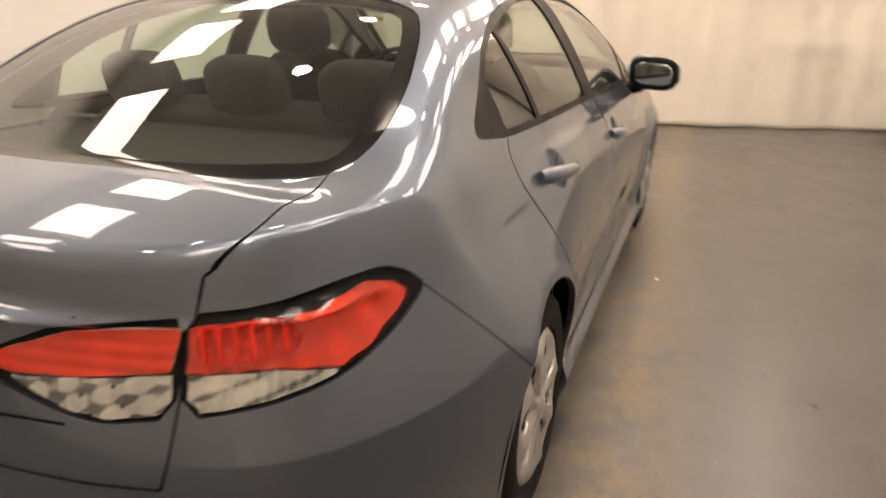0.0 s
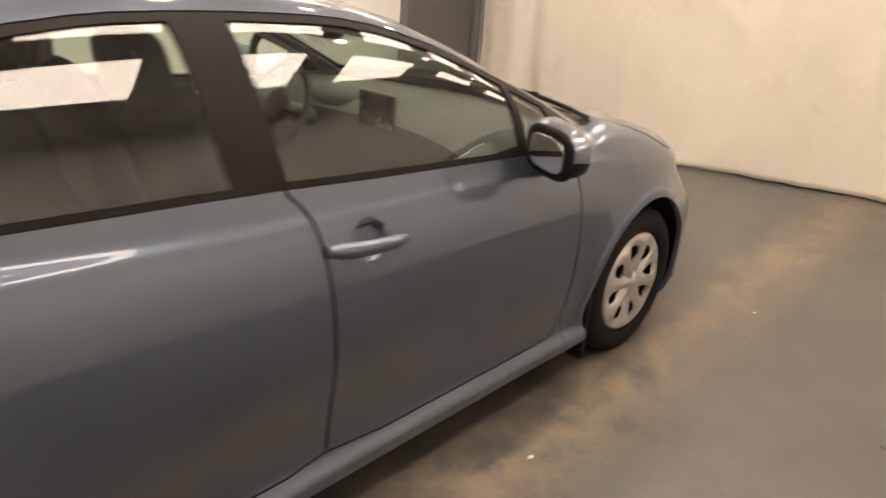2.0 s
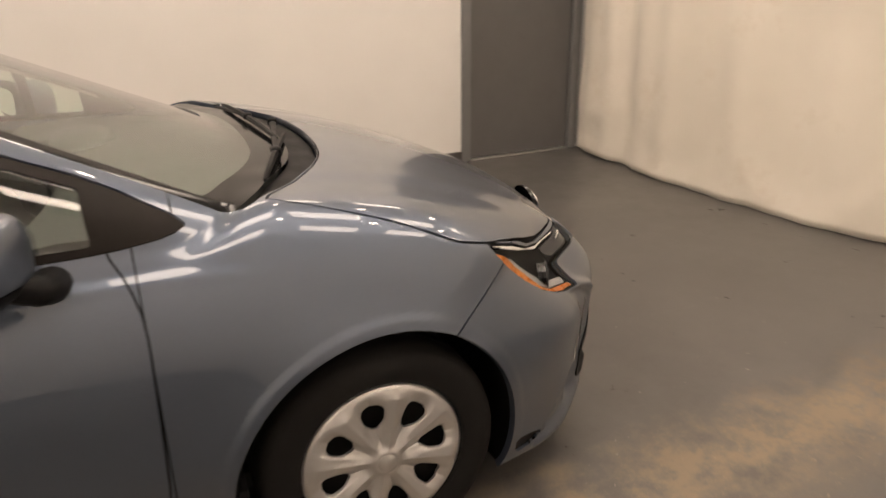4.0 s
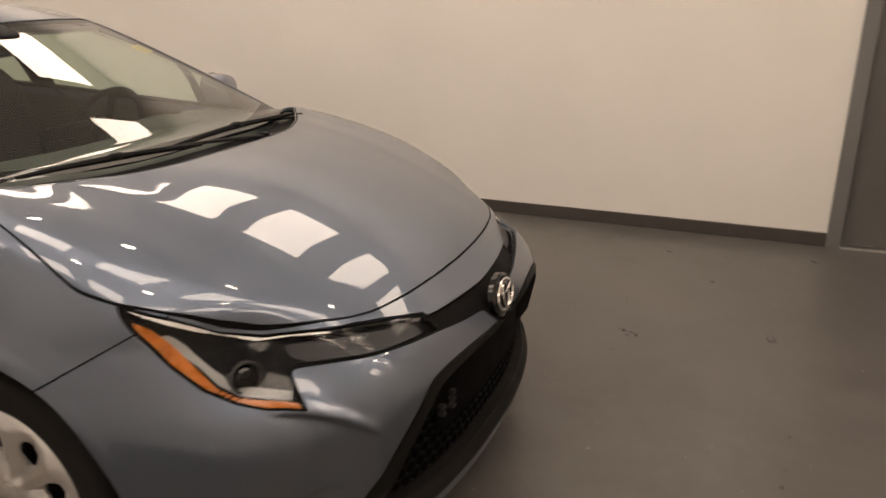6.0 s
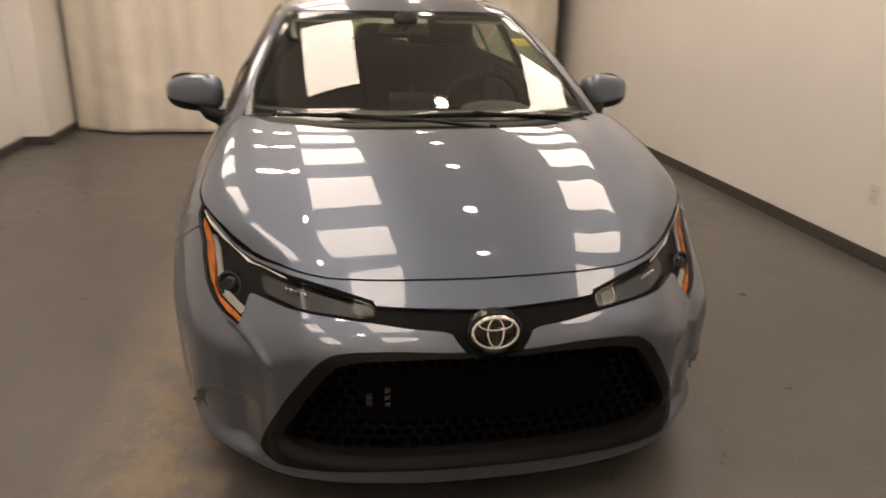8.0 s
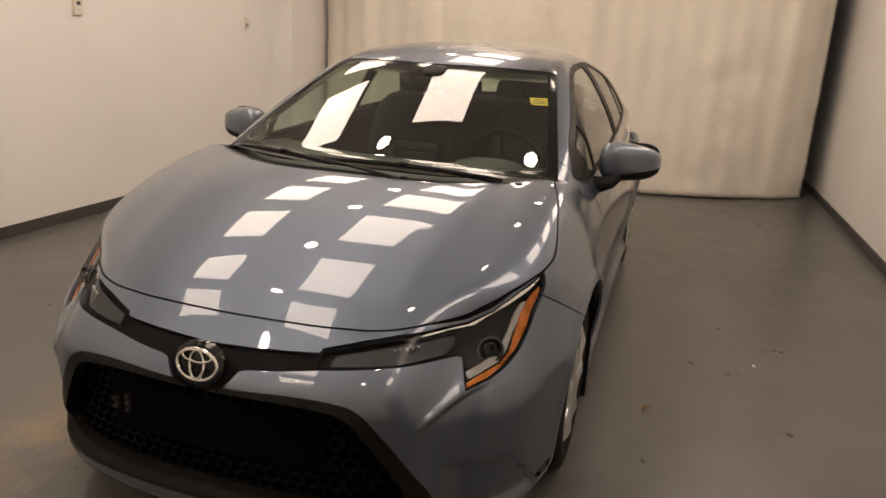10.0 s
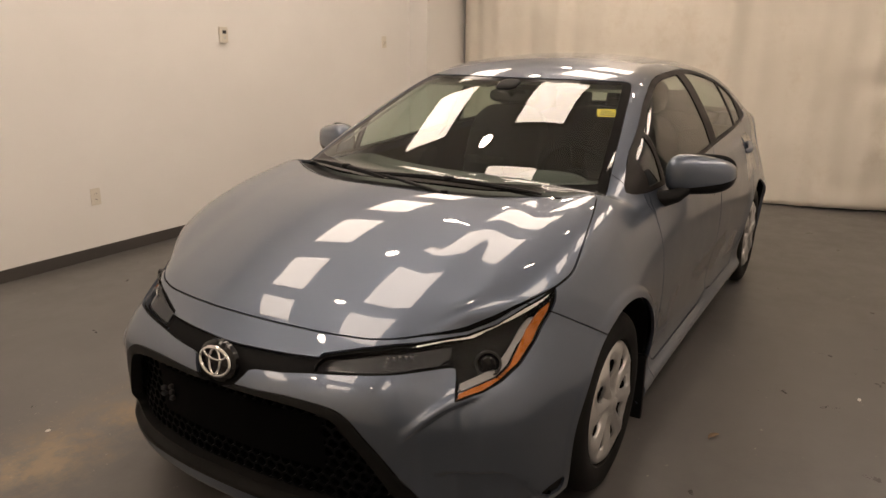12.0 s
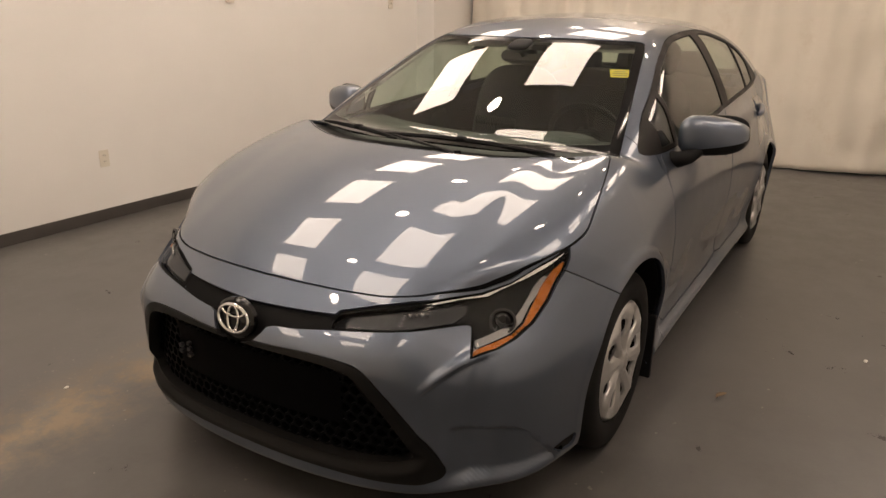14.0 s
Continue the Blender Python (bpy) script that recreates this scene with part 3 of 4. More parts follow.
def skin_normals(V):
    h = 1e-3
    x, y, z = V.T
    g = np.stack([car(x + h, y, z) - car(x - h, y, z), car(x, y + h, z) - car(x, y - h, z), car(x, y, z + h) - car(x, y, z - h)], 1)
    return g / np.maximum(np.linalg.norm(g, axis=1, keepdims=True), 1e-9)


def skin_part(name, mesh, mat, parent, side="join", push=0.0, lip=0.012, label="", flip=False, flat=False):
    """A piece of the skin as one mesh, its rim turned inwards. side: join (both halves in one), left or right."""
    V, T = mesh
    N = skin_normals(V)
    V = V - (push(V)[:, None] if callable(push) else push) * N
    tri = V[T]
    wrong = (np.cross(tri[:, 1] - tri[:, 0], tri[:, 2] - tri[:, 0]) * N[T].mean(1)).sum(1) < 0
    T = np.where(wrong[:, None], T[:, ::-1], T)
    if side == "join":
        mid = V[:, 1] < 1e-5
        V[mid, 1] = 0
        ren = np.arange(len(V))
        ren[~mid] = len(V) + np.arange((~mid).sum())
        V2 = V[~mid] * [1, -1, 1]
        N[mid, 1] = 0
        T = np.concatenate([T, ren[T][:, ::-1]])
        V, N = np.concatenate([V, V2]), np.concatenate([N, N[~mid] * [1, -1, 1]])
    elif side == "right":
        V, N, T = V * [1, -1, 1], N * [1, -1, 1], T[:, ::-1]
    if lip:
        e = np.concatenate([T[:, [0, 1]], T[:, [1, 2]], T[:, [2, 0]]])
        key = np.sort(e, 1)
        _, first, count = np.unique(key, axis=0, return_index=True, return_counts=True)
        rim = e[first[count == 1]]
        k, m = len(V), len(rim)
        out = np.cross(V[rim[:, 1]] - V[rim[:, 0]], N[rim[:, 0]])
        out /= np.maximum(np.linalg.norm(out, axis=1, keepdims=True), 1e-9)
        A, B = V[rim[:, 0]], V[rim[:, 1]]
        V = np.concatenate([V, A, B, B - lip * N[rim[:, 1]], A - lip * N[rim[:, 0]]])
        N = np.concatenate([N, out, out, out, out])
        j = k + np.arange(m)
        quads = np.stack([j + m, j, j + 3 * m, j + 2 * m], 1)
        faces = T.tolist() + quads.tolist()
    else:
        faces = T.tolist()
    if flip:
        faces, N = [q[::-1] for q in faces], -N
    me = mesh_from(name, V, faces, mat, True, None if flat else N)
    ob = new(name, me)
    if label:
        tagged(ob, label)
    return under(ob, parent)


sedan = thing("sedan_car", "blue-grey compact sedan with silver wheel covers, parked indoors", "car")

grid = shell()
gn, gm = grid.shape[:2]
ids = np.arange(gn * gm).reshape(gn, gm)
quad = np.stack([ids[:-1, :-1], ids[1:, :-1], ids[1:, 1:], ids[:-1, 1:]], -1).reshape(-1, 4)
rest = (grid.reshape(-1, 3), np.concatenate([quad[:, [0, 1, 2]], quad[:, [0, 2, 3]]]))
area = np.linalg.norm(np.cross(rest[0][rest[1][:, 1]] - rest[0][rest[1][:, 0]], rest[0][rest[1][:, 2]] - rest[0][rest[1][:, 0]]), axis=1)
rest = (rest[0], rest[1][area > 1e-12])
seams = []
GAP = .0024


def take(mesh, field, gap=GAP):
    """Takes out what lies where field < 0, and leaves a shut line of twice the gap."""
    P = mesh[0]
    got, left = clip(mesh, field(P) + gap)
    if gap:
        strip, left = clip(left, field(left[0]) - gap)
        seams.append(strip)
    return got, left


def top_view(poly, low):
    poly = smooth_poly(poly, 2)
    return lambda P: np.maximum(inside(poly, P[:, 0], P[:, 1]), low - P[:, 2])


def side_view(poly, near=.45, rounds=2):
    poly = smooth_poly(poly, rounds)
    return lambda P: np.maximum(inside(poly, P[:, 0], P[:, 2]), near - P[:, 1])


def end_view(poly, sign, far, rounds=2):
    poly = smooth_poly(poly, rounds)
    return lambda P: np.maximum(inside(poly, P[:, 1], P[:, 2]), far - sign * P[:, 0])


def fan_view(poly, x0, sign, rounds=1, reach=.75):
    """An outline in the turn about an upright line, and height; scaled to about metres."""
    poly = smooth_poly(np.array(poly) * [reach, 1], rounds)
    return lambda P: np.maximum(inside(poly, np.arctan2(P[:, 1], sign * (P[:, 0] - x0)) * reach, P[:, 2]), .15 - P[:, 1])


# wheel openings and underside
ARCH = .371
bottom, rest = take(rest, lambda P: P[:, 2] - .158, 0)
for ax in (AXLE_F, AXLE_R):
    _, rest = clip(rest, np.maximum(np.hypot(rest[0][:, 0] - ax, rest[0][:, 2] - HUB_Z) - (ARCH if ax > 0 else .357), .5 - rest[0][:, 1]))
    _, bottom = clip(bottom, np.maximum(np.abs(bottom[0][:, 0] - ax) - ARCH + .02, .5 - bottom[0][:, 1]))
skin_part("underbody", bottom, BLACK, sedan, lip=0)

# glazing
HOOD_EDGE = [(1.437, 0), (1.43, .18), (1.405, .32), (1.34, .455), (1.272, .555), (1.20, .65), (1.13, .705)]
screen_poly = [(.43, -.3), (.43, 0), (.425, .1), (.40, .25), (.36, .40), (.318, .495), (.325, .53), (.7, .612), (1.09, .695)] + HOOD_EDGE[::-1] + [(1.437, -.3)]
screen_f = top_view(screen_poly, .88)
glass_edge = curve(*[(y, x - .085 + .05 * (y / .7) ** 4) for x, y in HOOD_EDGE])
screen, rest = take(rest, screen_f, .0015)
cowl, screen = clip(screen, glass_edge(screen[0][:, 1]) - screen[0][:, 0])
frit_f = lambda P: np.maximum(screen_f(P) + .038, P[:, 0] - glass_edge(P[:, 1]) + .105)
pane, frit = clip(screen, frit_f(screen[0]))
windscreen = skin_part("windscreen", pane, GLASS, sedan, push=.003, lip=0, label="clear laminated windscreen glass")
windscreen.visible_shadow = False
skin_part("windscreen_border", frit, FRIT, sedan, push=.003, lip=0, label="black windscreen border")
skin_part("cowl_panel", cowl, BLACK, sedan, push=.018, lip=.03, label="black plastic cowl below the windscreen")

back_poly = [(-1.99, -.3), (-1.99, 0), (-1.978, .17), (-1.93, .375), (-1.85, .555), (-1.80, .59), (-1.71, .606), (-1.55, .598), (-1.35, .545), (-1.22, .485), (-1.18, .40),
             (-1.18, .3), (-1.21, .1), (-1.215, 0), (-1.215, -.3)]
back_f = top_view(back_poly, 1.0)
back, rest = take(rest, back_f, .0015)
pane, frit = clip(back, back_f(back[0]) + .042)
ob = skin_part("rear_window", pane, DARK_GLASS, sedan, push=.003, lip=0, label="tinted rear window glass")
ob.visible_shadow = False
skin_part("rear_window_border", frit, GLOSS_BLACK, sedan, push=.003, label="black rear window border")

DLO = [(-1.468, 1.066), (-1.445, 1.055), (-1.29, 1.033), (-.99, 1.02), (-.375, 1.001), (.1, .972), (.62, .944), (.836, .942), (.965, .952), (1.008, .968), (.845, 1.067), (.64, 1.155),
       (.42, 1.252), (.21, 1.317), (.04, 1.345), (-.21, 1.358), (-.37, 1.361), (-.56, 1.358), (-.74, 1.339), (-.97, 1.302), (-1.06, 1.279), (-1.183, 1.24), (-1.293, 1.18), (-1.443, 1.096)]
dlo_f = side_view(DLO, .45, 1)
windows, rest = take(rest, dlo_f, .001)
WINDOWS = (("rear_quarter_pane", -1.268, -1.014), ("rear_door_pane", -.984, -.390), ("front_door_pane", -.25, .620), ("front_quarter_pane", .655, .812))
side_panes = []
trim = windows
for nm, xa, xb in WINDOWS:
    f = lambda P: np.maximum(np.maximum(dlo_f(P) + .017, xa - .05 * (P[:, 2] - 1.0) - P[:, 0]), P[:, 0] - xb + .05 * (P[:, 2] - 1.0))
    got, trim = clip(trim, f(trim[0]))
    side_panes.append((nm, got))

# bonnet, lamps and grilles
hood, rest = take(rest, top_view([(1.443, -.3), (1.443, 0), (1.436, .18), (1.411, .32), (1.346, .46), (1.278, .56), (1.205, .655), (1.172, .692), (1.327, .735), (1.527, .772), (1.62, .785),
                                  (1.705, .769), (1.79, .730), (1.87, .676), (1.945, .612), (2.012, .556), (2.082, .482), (2.120, .40), (2.150, .26), (2.166, .1), (2.169, -.3)], .66))
skin_part("hood", hood, PAINT, sedan, lip=.02, label="blue-grey glossy hood with two raised ridges")

head, rest = take(rest, fan_view([(.336, .632), (.342, .652), (.362, .668), (.491, .689), (.598, .702), (.733, .707), (.838, .709), (.946, .729), (1.059, .772), (1.156, .798), (1.188, .806), (1.172, .78),
                                  (1.135, .742), (1.061, .681), (.99, .634), (.916, .602), (.851, .584), (.766, .572), (.779, .608), (.788, .638), (.772, .644), (.688, .645), (.554, .647)], 1.4, 1, 0), .003)
strip_poly = [(-.3, .650), (0, .650), (.14, .655), (.28, .660), (.33, .664), (.33, .634), (.27, .627), (.20, .619), (.108, .612), (.092, .588), (.066, .560), (0, .550), (-.3, .550)]
upper, rest = take(rest, end_view(strip_poly, 1, 1.9, 1), .001)
skin_part("upper_grille", upper, MESH_BLACK, sedan, push=.012, lip=.02, label="slim black upper grille strip")
LOWER = [(-.3, .566), (0, .566), (.1, .567), (.241, .573), (.344, .570), (.405, .562), (.445, .538), (.498, .465), (.556, .366), (.598, .265), (.610, .228), (.598, .203), (.565, .197), (.42, .204), (.278, .211), (.1, .214), (-.3, .214)]
HOLE = [(-.3, .553), (0, .553), (.18, .556), (.307, .552), (.385, .540), (.414, .520), (.487, .412), (.545, .305), (.548, .278), (.51, .258), (.40, .247), (.25, .246), (.1, .250), (-.3, .252)]
low_f = end_view(LOWER, 1, 1.8, 2)
lower, rest = take(rest, low_f, .001)
hole, surround = clip(lower, end_view(HOLE, 1, 1.8, 2)(lower[0]))
hole_poly = smooth_poly(HOLE, 2)
skin_part("grille_surround", surround, SURROUND, sedan, push=lambda P: -.004 + .024 * step((.030 - inside(hole_poly, P[:, 1], P[:, 2])) / .030) * step((.34 - P[:, 2]) / .08), lip=.035,
          label="black plastic lower grille surround with a sloping tray", flat=True)
skin_part("grille_backing", lower, VOID, sedan, push=.085, lip=0)

trunk_side_z = curve((.55, .420), (.591, .435), (.722, .465), (.895, .497), (.965, .511))
trunk_side_x = curve((-2.20, .490), (-2.164, .510), (-2.132, .534), (-2.0, .556), (-1.921, .563), (-1.80, .552))


def trunk_f(P):
    x, y, z = P.T
    wide = np.where(z < .963, trunk_side_z(z), trunk_side_x(x))
    return np.maximum(np.maximum(y - wide, x + 1.82), .592 - z)


tail_outer, rest = take(rest, fan_view([(.662, .722), (.690, .896), (.861, .901), (1.01, .922), (1.124, .927), (1.196, .903), (1.246, .868), (1.148, .815), (.995, .763), (.845, .741)], -1.6, -1), .003)
lid, rest = take(rest, trunk_f)
inner_f = end_view([(.458, .722), (.486, .891), (.40, .884), (.285, .873), (.148, .816), (.07, .775), (.139, .75), (.255, .718), (.338, .704)], -1, 2.05, 1)
tail_inner, lid = take(lid, inner_f, .003)
groove, lid = clip(lid, np.maximum(np.maximum(np.abs(lid[0][:, 2] - (.682 + .012 * np.clip(lid[0][:, 1] / .2, 0, 1))) - .003, lid[0][:, 1] - .27), lid[0][:, 0] + 2.1))
trunk = skin_part("trunk_lid", lid, PAINT, sedan, lip=.018, label="blue-grey trunk lid with a sharp rear lip")
skin_part("trunk_groove", groove, VOID, trunk, push=.006, lip=0)

# doors, wings, bumpers and the body itself
rear_door, rest = take(rest, side_view([(-1.289, 1.045), (-1.289, 1.033), (-1.321, 1.001), (-1.308, .929), (-1.245, .84), (-1.179, .75), (-1.12, .66), (-1.065, .574), (-.975, .44), (-.884, .305), (-.85, .262),
                                        (-.79, .250), (-.192, .250), (-.181, .32), (-.180, .487), (-.195, .766), (-.208, .908), (-.235, .955), (-.267, .985), (-.267, 1.045)], .5, 1))
front_door, rest = take(rest, side_view([(-.263, 1.045), (-.263, .985), (-.231, .955), (-.204, .908), (-.191, .766), (-.176, .487), (-.177, .32), (-.188, .250), (.79, .250), (.83, .262), (.855, .29), (.875, .364),
                                         (.884, .621), (.888, .81), (.869, .881), (.838, .94), (.838, 1.0)], .5, 1))
front_bumper, rest = take(rest, lambda P: np.maximum(P[:, 2] - (.654 + .60 * (P[:, 0] - 1.593)), 1.5 - P[:, 0]))
rear_bumper, rest = take(rest, lambda P: np.maximum(P[:, 2] - np.minimum(.589 + 1.037 * (-1.591 - P[:, 0]), .87), P[:, 0] + 1.5))
fender, rest = take(rest, lambda P: np.maximum(np.where(P[:, 2] < .95, .886, .975) - P[:, 0], P[:, 2] - 1.08), .0018)
for half in ("left", "right"):
    skin_part("fender", fender, PAINT, sedan, half, label="blue-grey front fender")
body = skin_part("body_shell", rest, PAINT, sedan, lip=.015, label="blue-grey roof, pillars, sills and rear quarters")
# shade in the fold at the bumper corner, put in as a black inset wedge
fold_shade, front_bumper = take(front_bumper, side_view([(1.76, .245), (1.82, .240), (1.868, .225), (1.82, .198), (1.76, .195)], .5, 1), .001)
for half in ("left", "right"):
    skin_part("corner_fold_shade", fold_shade, BLACK, sedan, half, push=.008, lip=.012, label="black inset wedge standing in for shade in the bumper corner fold")
skin_part("front_bumper", front_bumper, PAINT, sedan, lip=.02, label="blue-grey front bumper cover")
skin_part("rear_bumper", rear_bumper, PAINT, sedan, lip=.02, label="blue-grey rear bumper cover")
cabin_lining, _ = clip(rest, 1.0 - rest[0][:, 2])
cabin_lining, _ = clip(cabin_lining, np.abs(cabin_lining[0][:, 0] + .42) - 1.3)
skin_part("pillar_lining", cabin_lining, LINING, sedan, push=.035, lip=0, flip=True, label="pale headliner and pillar trim")
frames, _ = clip(trim, np.zeros(len(trim[0])) - 1)

HANDLES = {"rear_door": (-1.055, .902, -.087), "front_door": (-.064, .837, -.08)}


def make_handle(door, half, mat=PAINT):
    """A pull handle, thickest at the ends' roots, over a shallow cup."""
    xc, zc, slope = HANDLES[door]
    s = 1 if half == "left" else -1
    pts, rad = [], []
    for k in range(15):
        u = -1 + 2 * k / 14
        x = xc + .126 * u
        z = zc + slope * .126 * u
        bow = .038 - .020 * abs(u) ** 3
        pts.append((x, s * (side_width(x, z) + bow - .012), z))
        rad.append(.0200 * (1 - .45 * abs(u) ** 6) * (1.0 - .20 * u))
    return tube(pts, rad, 14, True, 1.0)


for half in ("left", "right"):
    for nm, piece in (("rear_door", rear_door), ("front_door", front_door)):
        d = skin_part(nm, piece, PAINT, sedan, half, label="blue-grey %s with a pull handle" % nm.replace("_", " "))
        part("door_handle", make_handle(nm, half), PAINT, d, "body-coloured pull handle")
        own = side_panes[:2] if nm == "rear_door" else side_panes[2:]
        for pn, pane in own:
            ob = skin_part(pn, pane, SIDE_GLASS if "front" in pn else DARK_GLASS, d, half, push=.006, lip=0, label="tinted side window glass")
            ob.visible_shadow = False
        lining, _ = clip(piece, .30 - piece[0][:, 2])
        skin_part("door_lining", lining, DASH, d, half, push=.07, lip=0, flip=True, label="dark inner door trim")
    skin_part("window_trim", trim, TRIM, sedan, half, push=.002, lip=.012, label="satin black window surround and pillars")
V = np.concatenate([m[0] for m in seams])
off, T = 0, []
for m in seams:
    T.append(m[1] + off)
    off += len(m[0])
for half in ("left", "right"):
    skin_part("seam_seal", (V, np.concatenate(T)), VOID, sedan, half, push=.009, lip=0, flat=True)


# -------------------------------------------------- lamps, grille, badge
def ring_oval(rx, rz, thick, m):
    bm = bmesh.new()
    loops = []
    for k in range(48):
        a = 2 * math.pi * k / 48
        c = Vector((rx * math.cos(a), rz * math.sin(a), 0))
        n = Vector((math.cos(a) / rx, math.sin(a) / rz, 0)).normalized()
        loops.append([bm.verts.new(c + thick * (math.cos(b) * n + .7 * math.sin(b) * Vector((0, 0, 1)))) for b in (2 * math.pi * j / 8 for j in range(8))])
    for k in range(48):
        for j in range(8):
            bm.faces.new((loops[k][j], loops[(k + 1) % 48][j], loops[(k + 1) % 48][(j + 1) % 8], loops[k][(j + 1) % 8]))
    bm.transform(m)
    return bm


def band(mesh, view, push, name, mat, parent, half, label="", lip=.006):
    got, left = clip(mesh, view(mesh[0]))
    if len(got[1]):
        skin_part(name, got, mat, parent, half, push=push, lip=lip, label=label)
    return left


amber_view = fan_view([(.772, .575), (.851, .587), (.915, .606), (.988, .638), (1.058, .684), (1.132, .745), (1.163, .779), (1.113, .757), (1.046, .708), (1.003, .671), (.960, .634), (.911, .612), (.847, .599), (.782, .589)], 1.4, 1, 0)
guide_view = fan_view([(.786, .593), (.846, .603), (.909, .616), (.955, .638), (.998, .675), (1.045, .705), (1.09, .742), (1.062, .735), (1.025, .712), (.972, .672), (.930, .644), (.896, .630), (.840, .618), (.793, .609)], 1.4, 1, 0)
insert_view = fan_view([(.380, .645), (.396, .666), (.575, .690), (.730, .689), (.790, .688), (.777, .668), (.737, .652), (.554, .655)], 1.4, 1, 0)
brow_view = fan_view([(.66, .6985), (.725, .701), (.796, .702), (.861, .7035), (.998, .737), (1.143, .788), (1.172, .800), (1.059, .769), (.946, .727), (.838, .707), (.733, .705), (.66, .701)], 1.4, 1, 0)
for half, s in (("left", 1), ("right", -1)):
    lamp = skin_part("headlight", head, LENS, sedan, half, push=.001, lip=0, label="clear headlight lens with an amber side strip")
    lamp.visible_shadow = False
    left = band(head, amber_view, .012, "amber_strip", AMBER, lamp, half, "amber turn signal strip")
    left = band(left, guide_view, .016, "light_guide", GUIDE, lamp, half, "pale light guide")
    left = band(left, brow_view, .006, "bright_brow", REFLECTOR, lamp, half, "pale bright upper edge")
    left = band(left, insert_view, .022, "grey_insert", LAMP_GREY, lamp, half, "smoked grey inner section")
    skin_part("housing", left, LAMP_DARK, lamp, half, push=.026, lip=0, label="black headlight housing")
    skin_part("rim", head, BLACK, lamp, half, push=.034, lip=0)
    for ang, z, r in ((.868, .694, .030),):
        p = np.array([1.4 + .98 * math.cos(ang), s * .98 * math.sin(ang), z])
        for _ in range(40):
            p = p - .5 * float(car(*p) + .020) * skin_normals(p[None])[0]
        nrm = Vector((.86, s * .45, .12)).normalized()
        m = Matrix.Translation(p) @ nrm.to_track_quat("Z", "Y").to_matrix().to_4x4()
        part("projector", turned([(0, .014), (r * .6, .010), (r * .9, 0), (r, .002), (r * 1.15, .004), (r * 1.2, -.02)], 24, m), GLOSS_BLACK, lamp, "dark projector lens")
        part("projector_ring", ring_oval(r * 1.16, r * 1.16, .0035, m @ Matrix.Translation((0, 0, .006))), LAMP_GREY, lamp, "satin grey projector ring")
    for k in range(5):
        y = .470 + .013 * k
        p = np.array([2.13 - .8 * (y - .47), y, .676])
        for _ in range(40):
            p = p - .5 * float(car(*p) + .022) * skin_normals(p[None])[0]
        part("reflector_cell", block((p[0] - .006, s * (p[1] - .0045), p[2] - .007), (p[0] + .003, s * (p[1] + .0045), p[2] + .006), .002), CHROME, lamp)

    red_view = fan_view([(.676, .794), (.700, .880), (.813, .886), (.905, .890), (1.078, .911), (1.165, .892), (1.205, .866), (1.14, .826), (1.06, .789), (1.0, .775), (.852, .795)], -1.6, -1, 0)
    ribbed_view = fan_view([(.705, .806), (.712, .868), (.80, .872), (.90, .868), (.93, .842), (.90, .815), (.80, .806)], -1.6, -1)
    clear_view = fan_view([(.672, .727), (.682, .793), (.852, .793), (.992, .773), (.985, .766), (.845, .745)], -1.6, -1, 0)
    t_lamp = skin_part("tail_lamp", tail_outer, LENS, sedan, half, push=.001, lip=0, label="wraparound tail lamp, red above and clear below")
    t_lamp.visible_shadow = False
    left = band(tail_outer, ribbed_view, .005, "ribbed_lens", DEEP_RED, t_lamp, half, "deep red ribbed section")
    flutes = lambda P: .013 + .004 * np.sin(150 * P[:, 1] + 60 * P[:, 2])
    skin_part("lamp_reflector", clip(left, red_view(left[0]))[0], REFLECTOR, t_lamp, half, push=flutes, lip=0, label="bright fluted reflector", flat=True)
    left = band(left, red_view, .004, "red_lens", RED_GLASS, t_lamp, half, "red tail lamp section")
    got, left = clip(left, clear_view(left[0]))
    facets = lambda P: .0065 + .0016 * np.sin(95 * P[:, 1] + 40 * P[:, 2]) + .0010 * np.sin(160 * P[:, 2] - 61 * P[:, 1] + 1.0) + .0004 * np.sin(410 * P[:, 1])
    skin_part("clear_section", got, CLEAR_LAMP, t_lamp, half, push=facets, lip=0, label="clear reversing lamp section", flat=True)
    skin_part("lamp_bezel", left, LAMP_DARK, t_lamp, half, push=.008, lip=.01, label="black lamp bezel")
    red_in = end_view([(.454, .797), (.476, .876), (.40, .869), (.285, .858), (.155, .813), (.08, .776), (.16, .768), (.30, .780)], -1, 2.0, 0)
    clear_in = end_view([(.455, .727), (.457, .794), (.30, .777), (.15, .763), (.258, .721), (.338, .708)], -1, 2.0, 0)
    i_lamp = skin_part("inner_tail_lamp", tail_inner, LENS, trunk, half, push=.001, lip=0, label="tail lamp on the trunk lid, red above and clear below")
    i_lamp.visible_shadow = False
    for nm, view, mat, ps in (("red_lens", red_in, RED_GLASS, .004), ("clear_section", clear_in, CLEAR_LAMP, .006)):
        got, _ = clip(tail_inner, view(tail_inner[0]))
        if len(got[1]):
            skin_part(nm, got, mat, i_lamp, half, push=ps if mat is RED_GLASS else facets, lip=0, flat=mat is not RED_GLASS)
            if mat is RED_GLASS:
                skin_part("lamp_reflector", got, REFLECTOR, i_lamp, half, push=lambda P: .0068 + .0016 * np.sin(240 * P[:, 2]), lip=0, flat=True)
    skin_part("lamp_bezel", tail_inner, LAMP_DARK, i_lamp, half, push=.009, lip=.01, label="black lamp bezel")
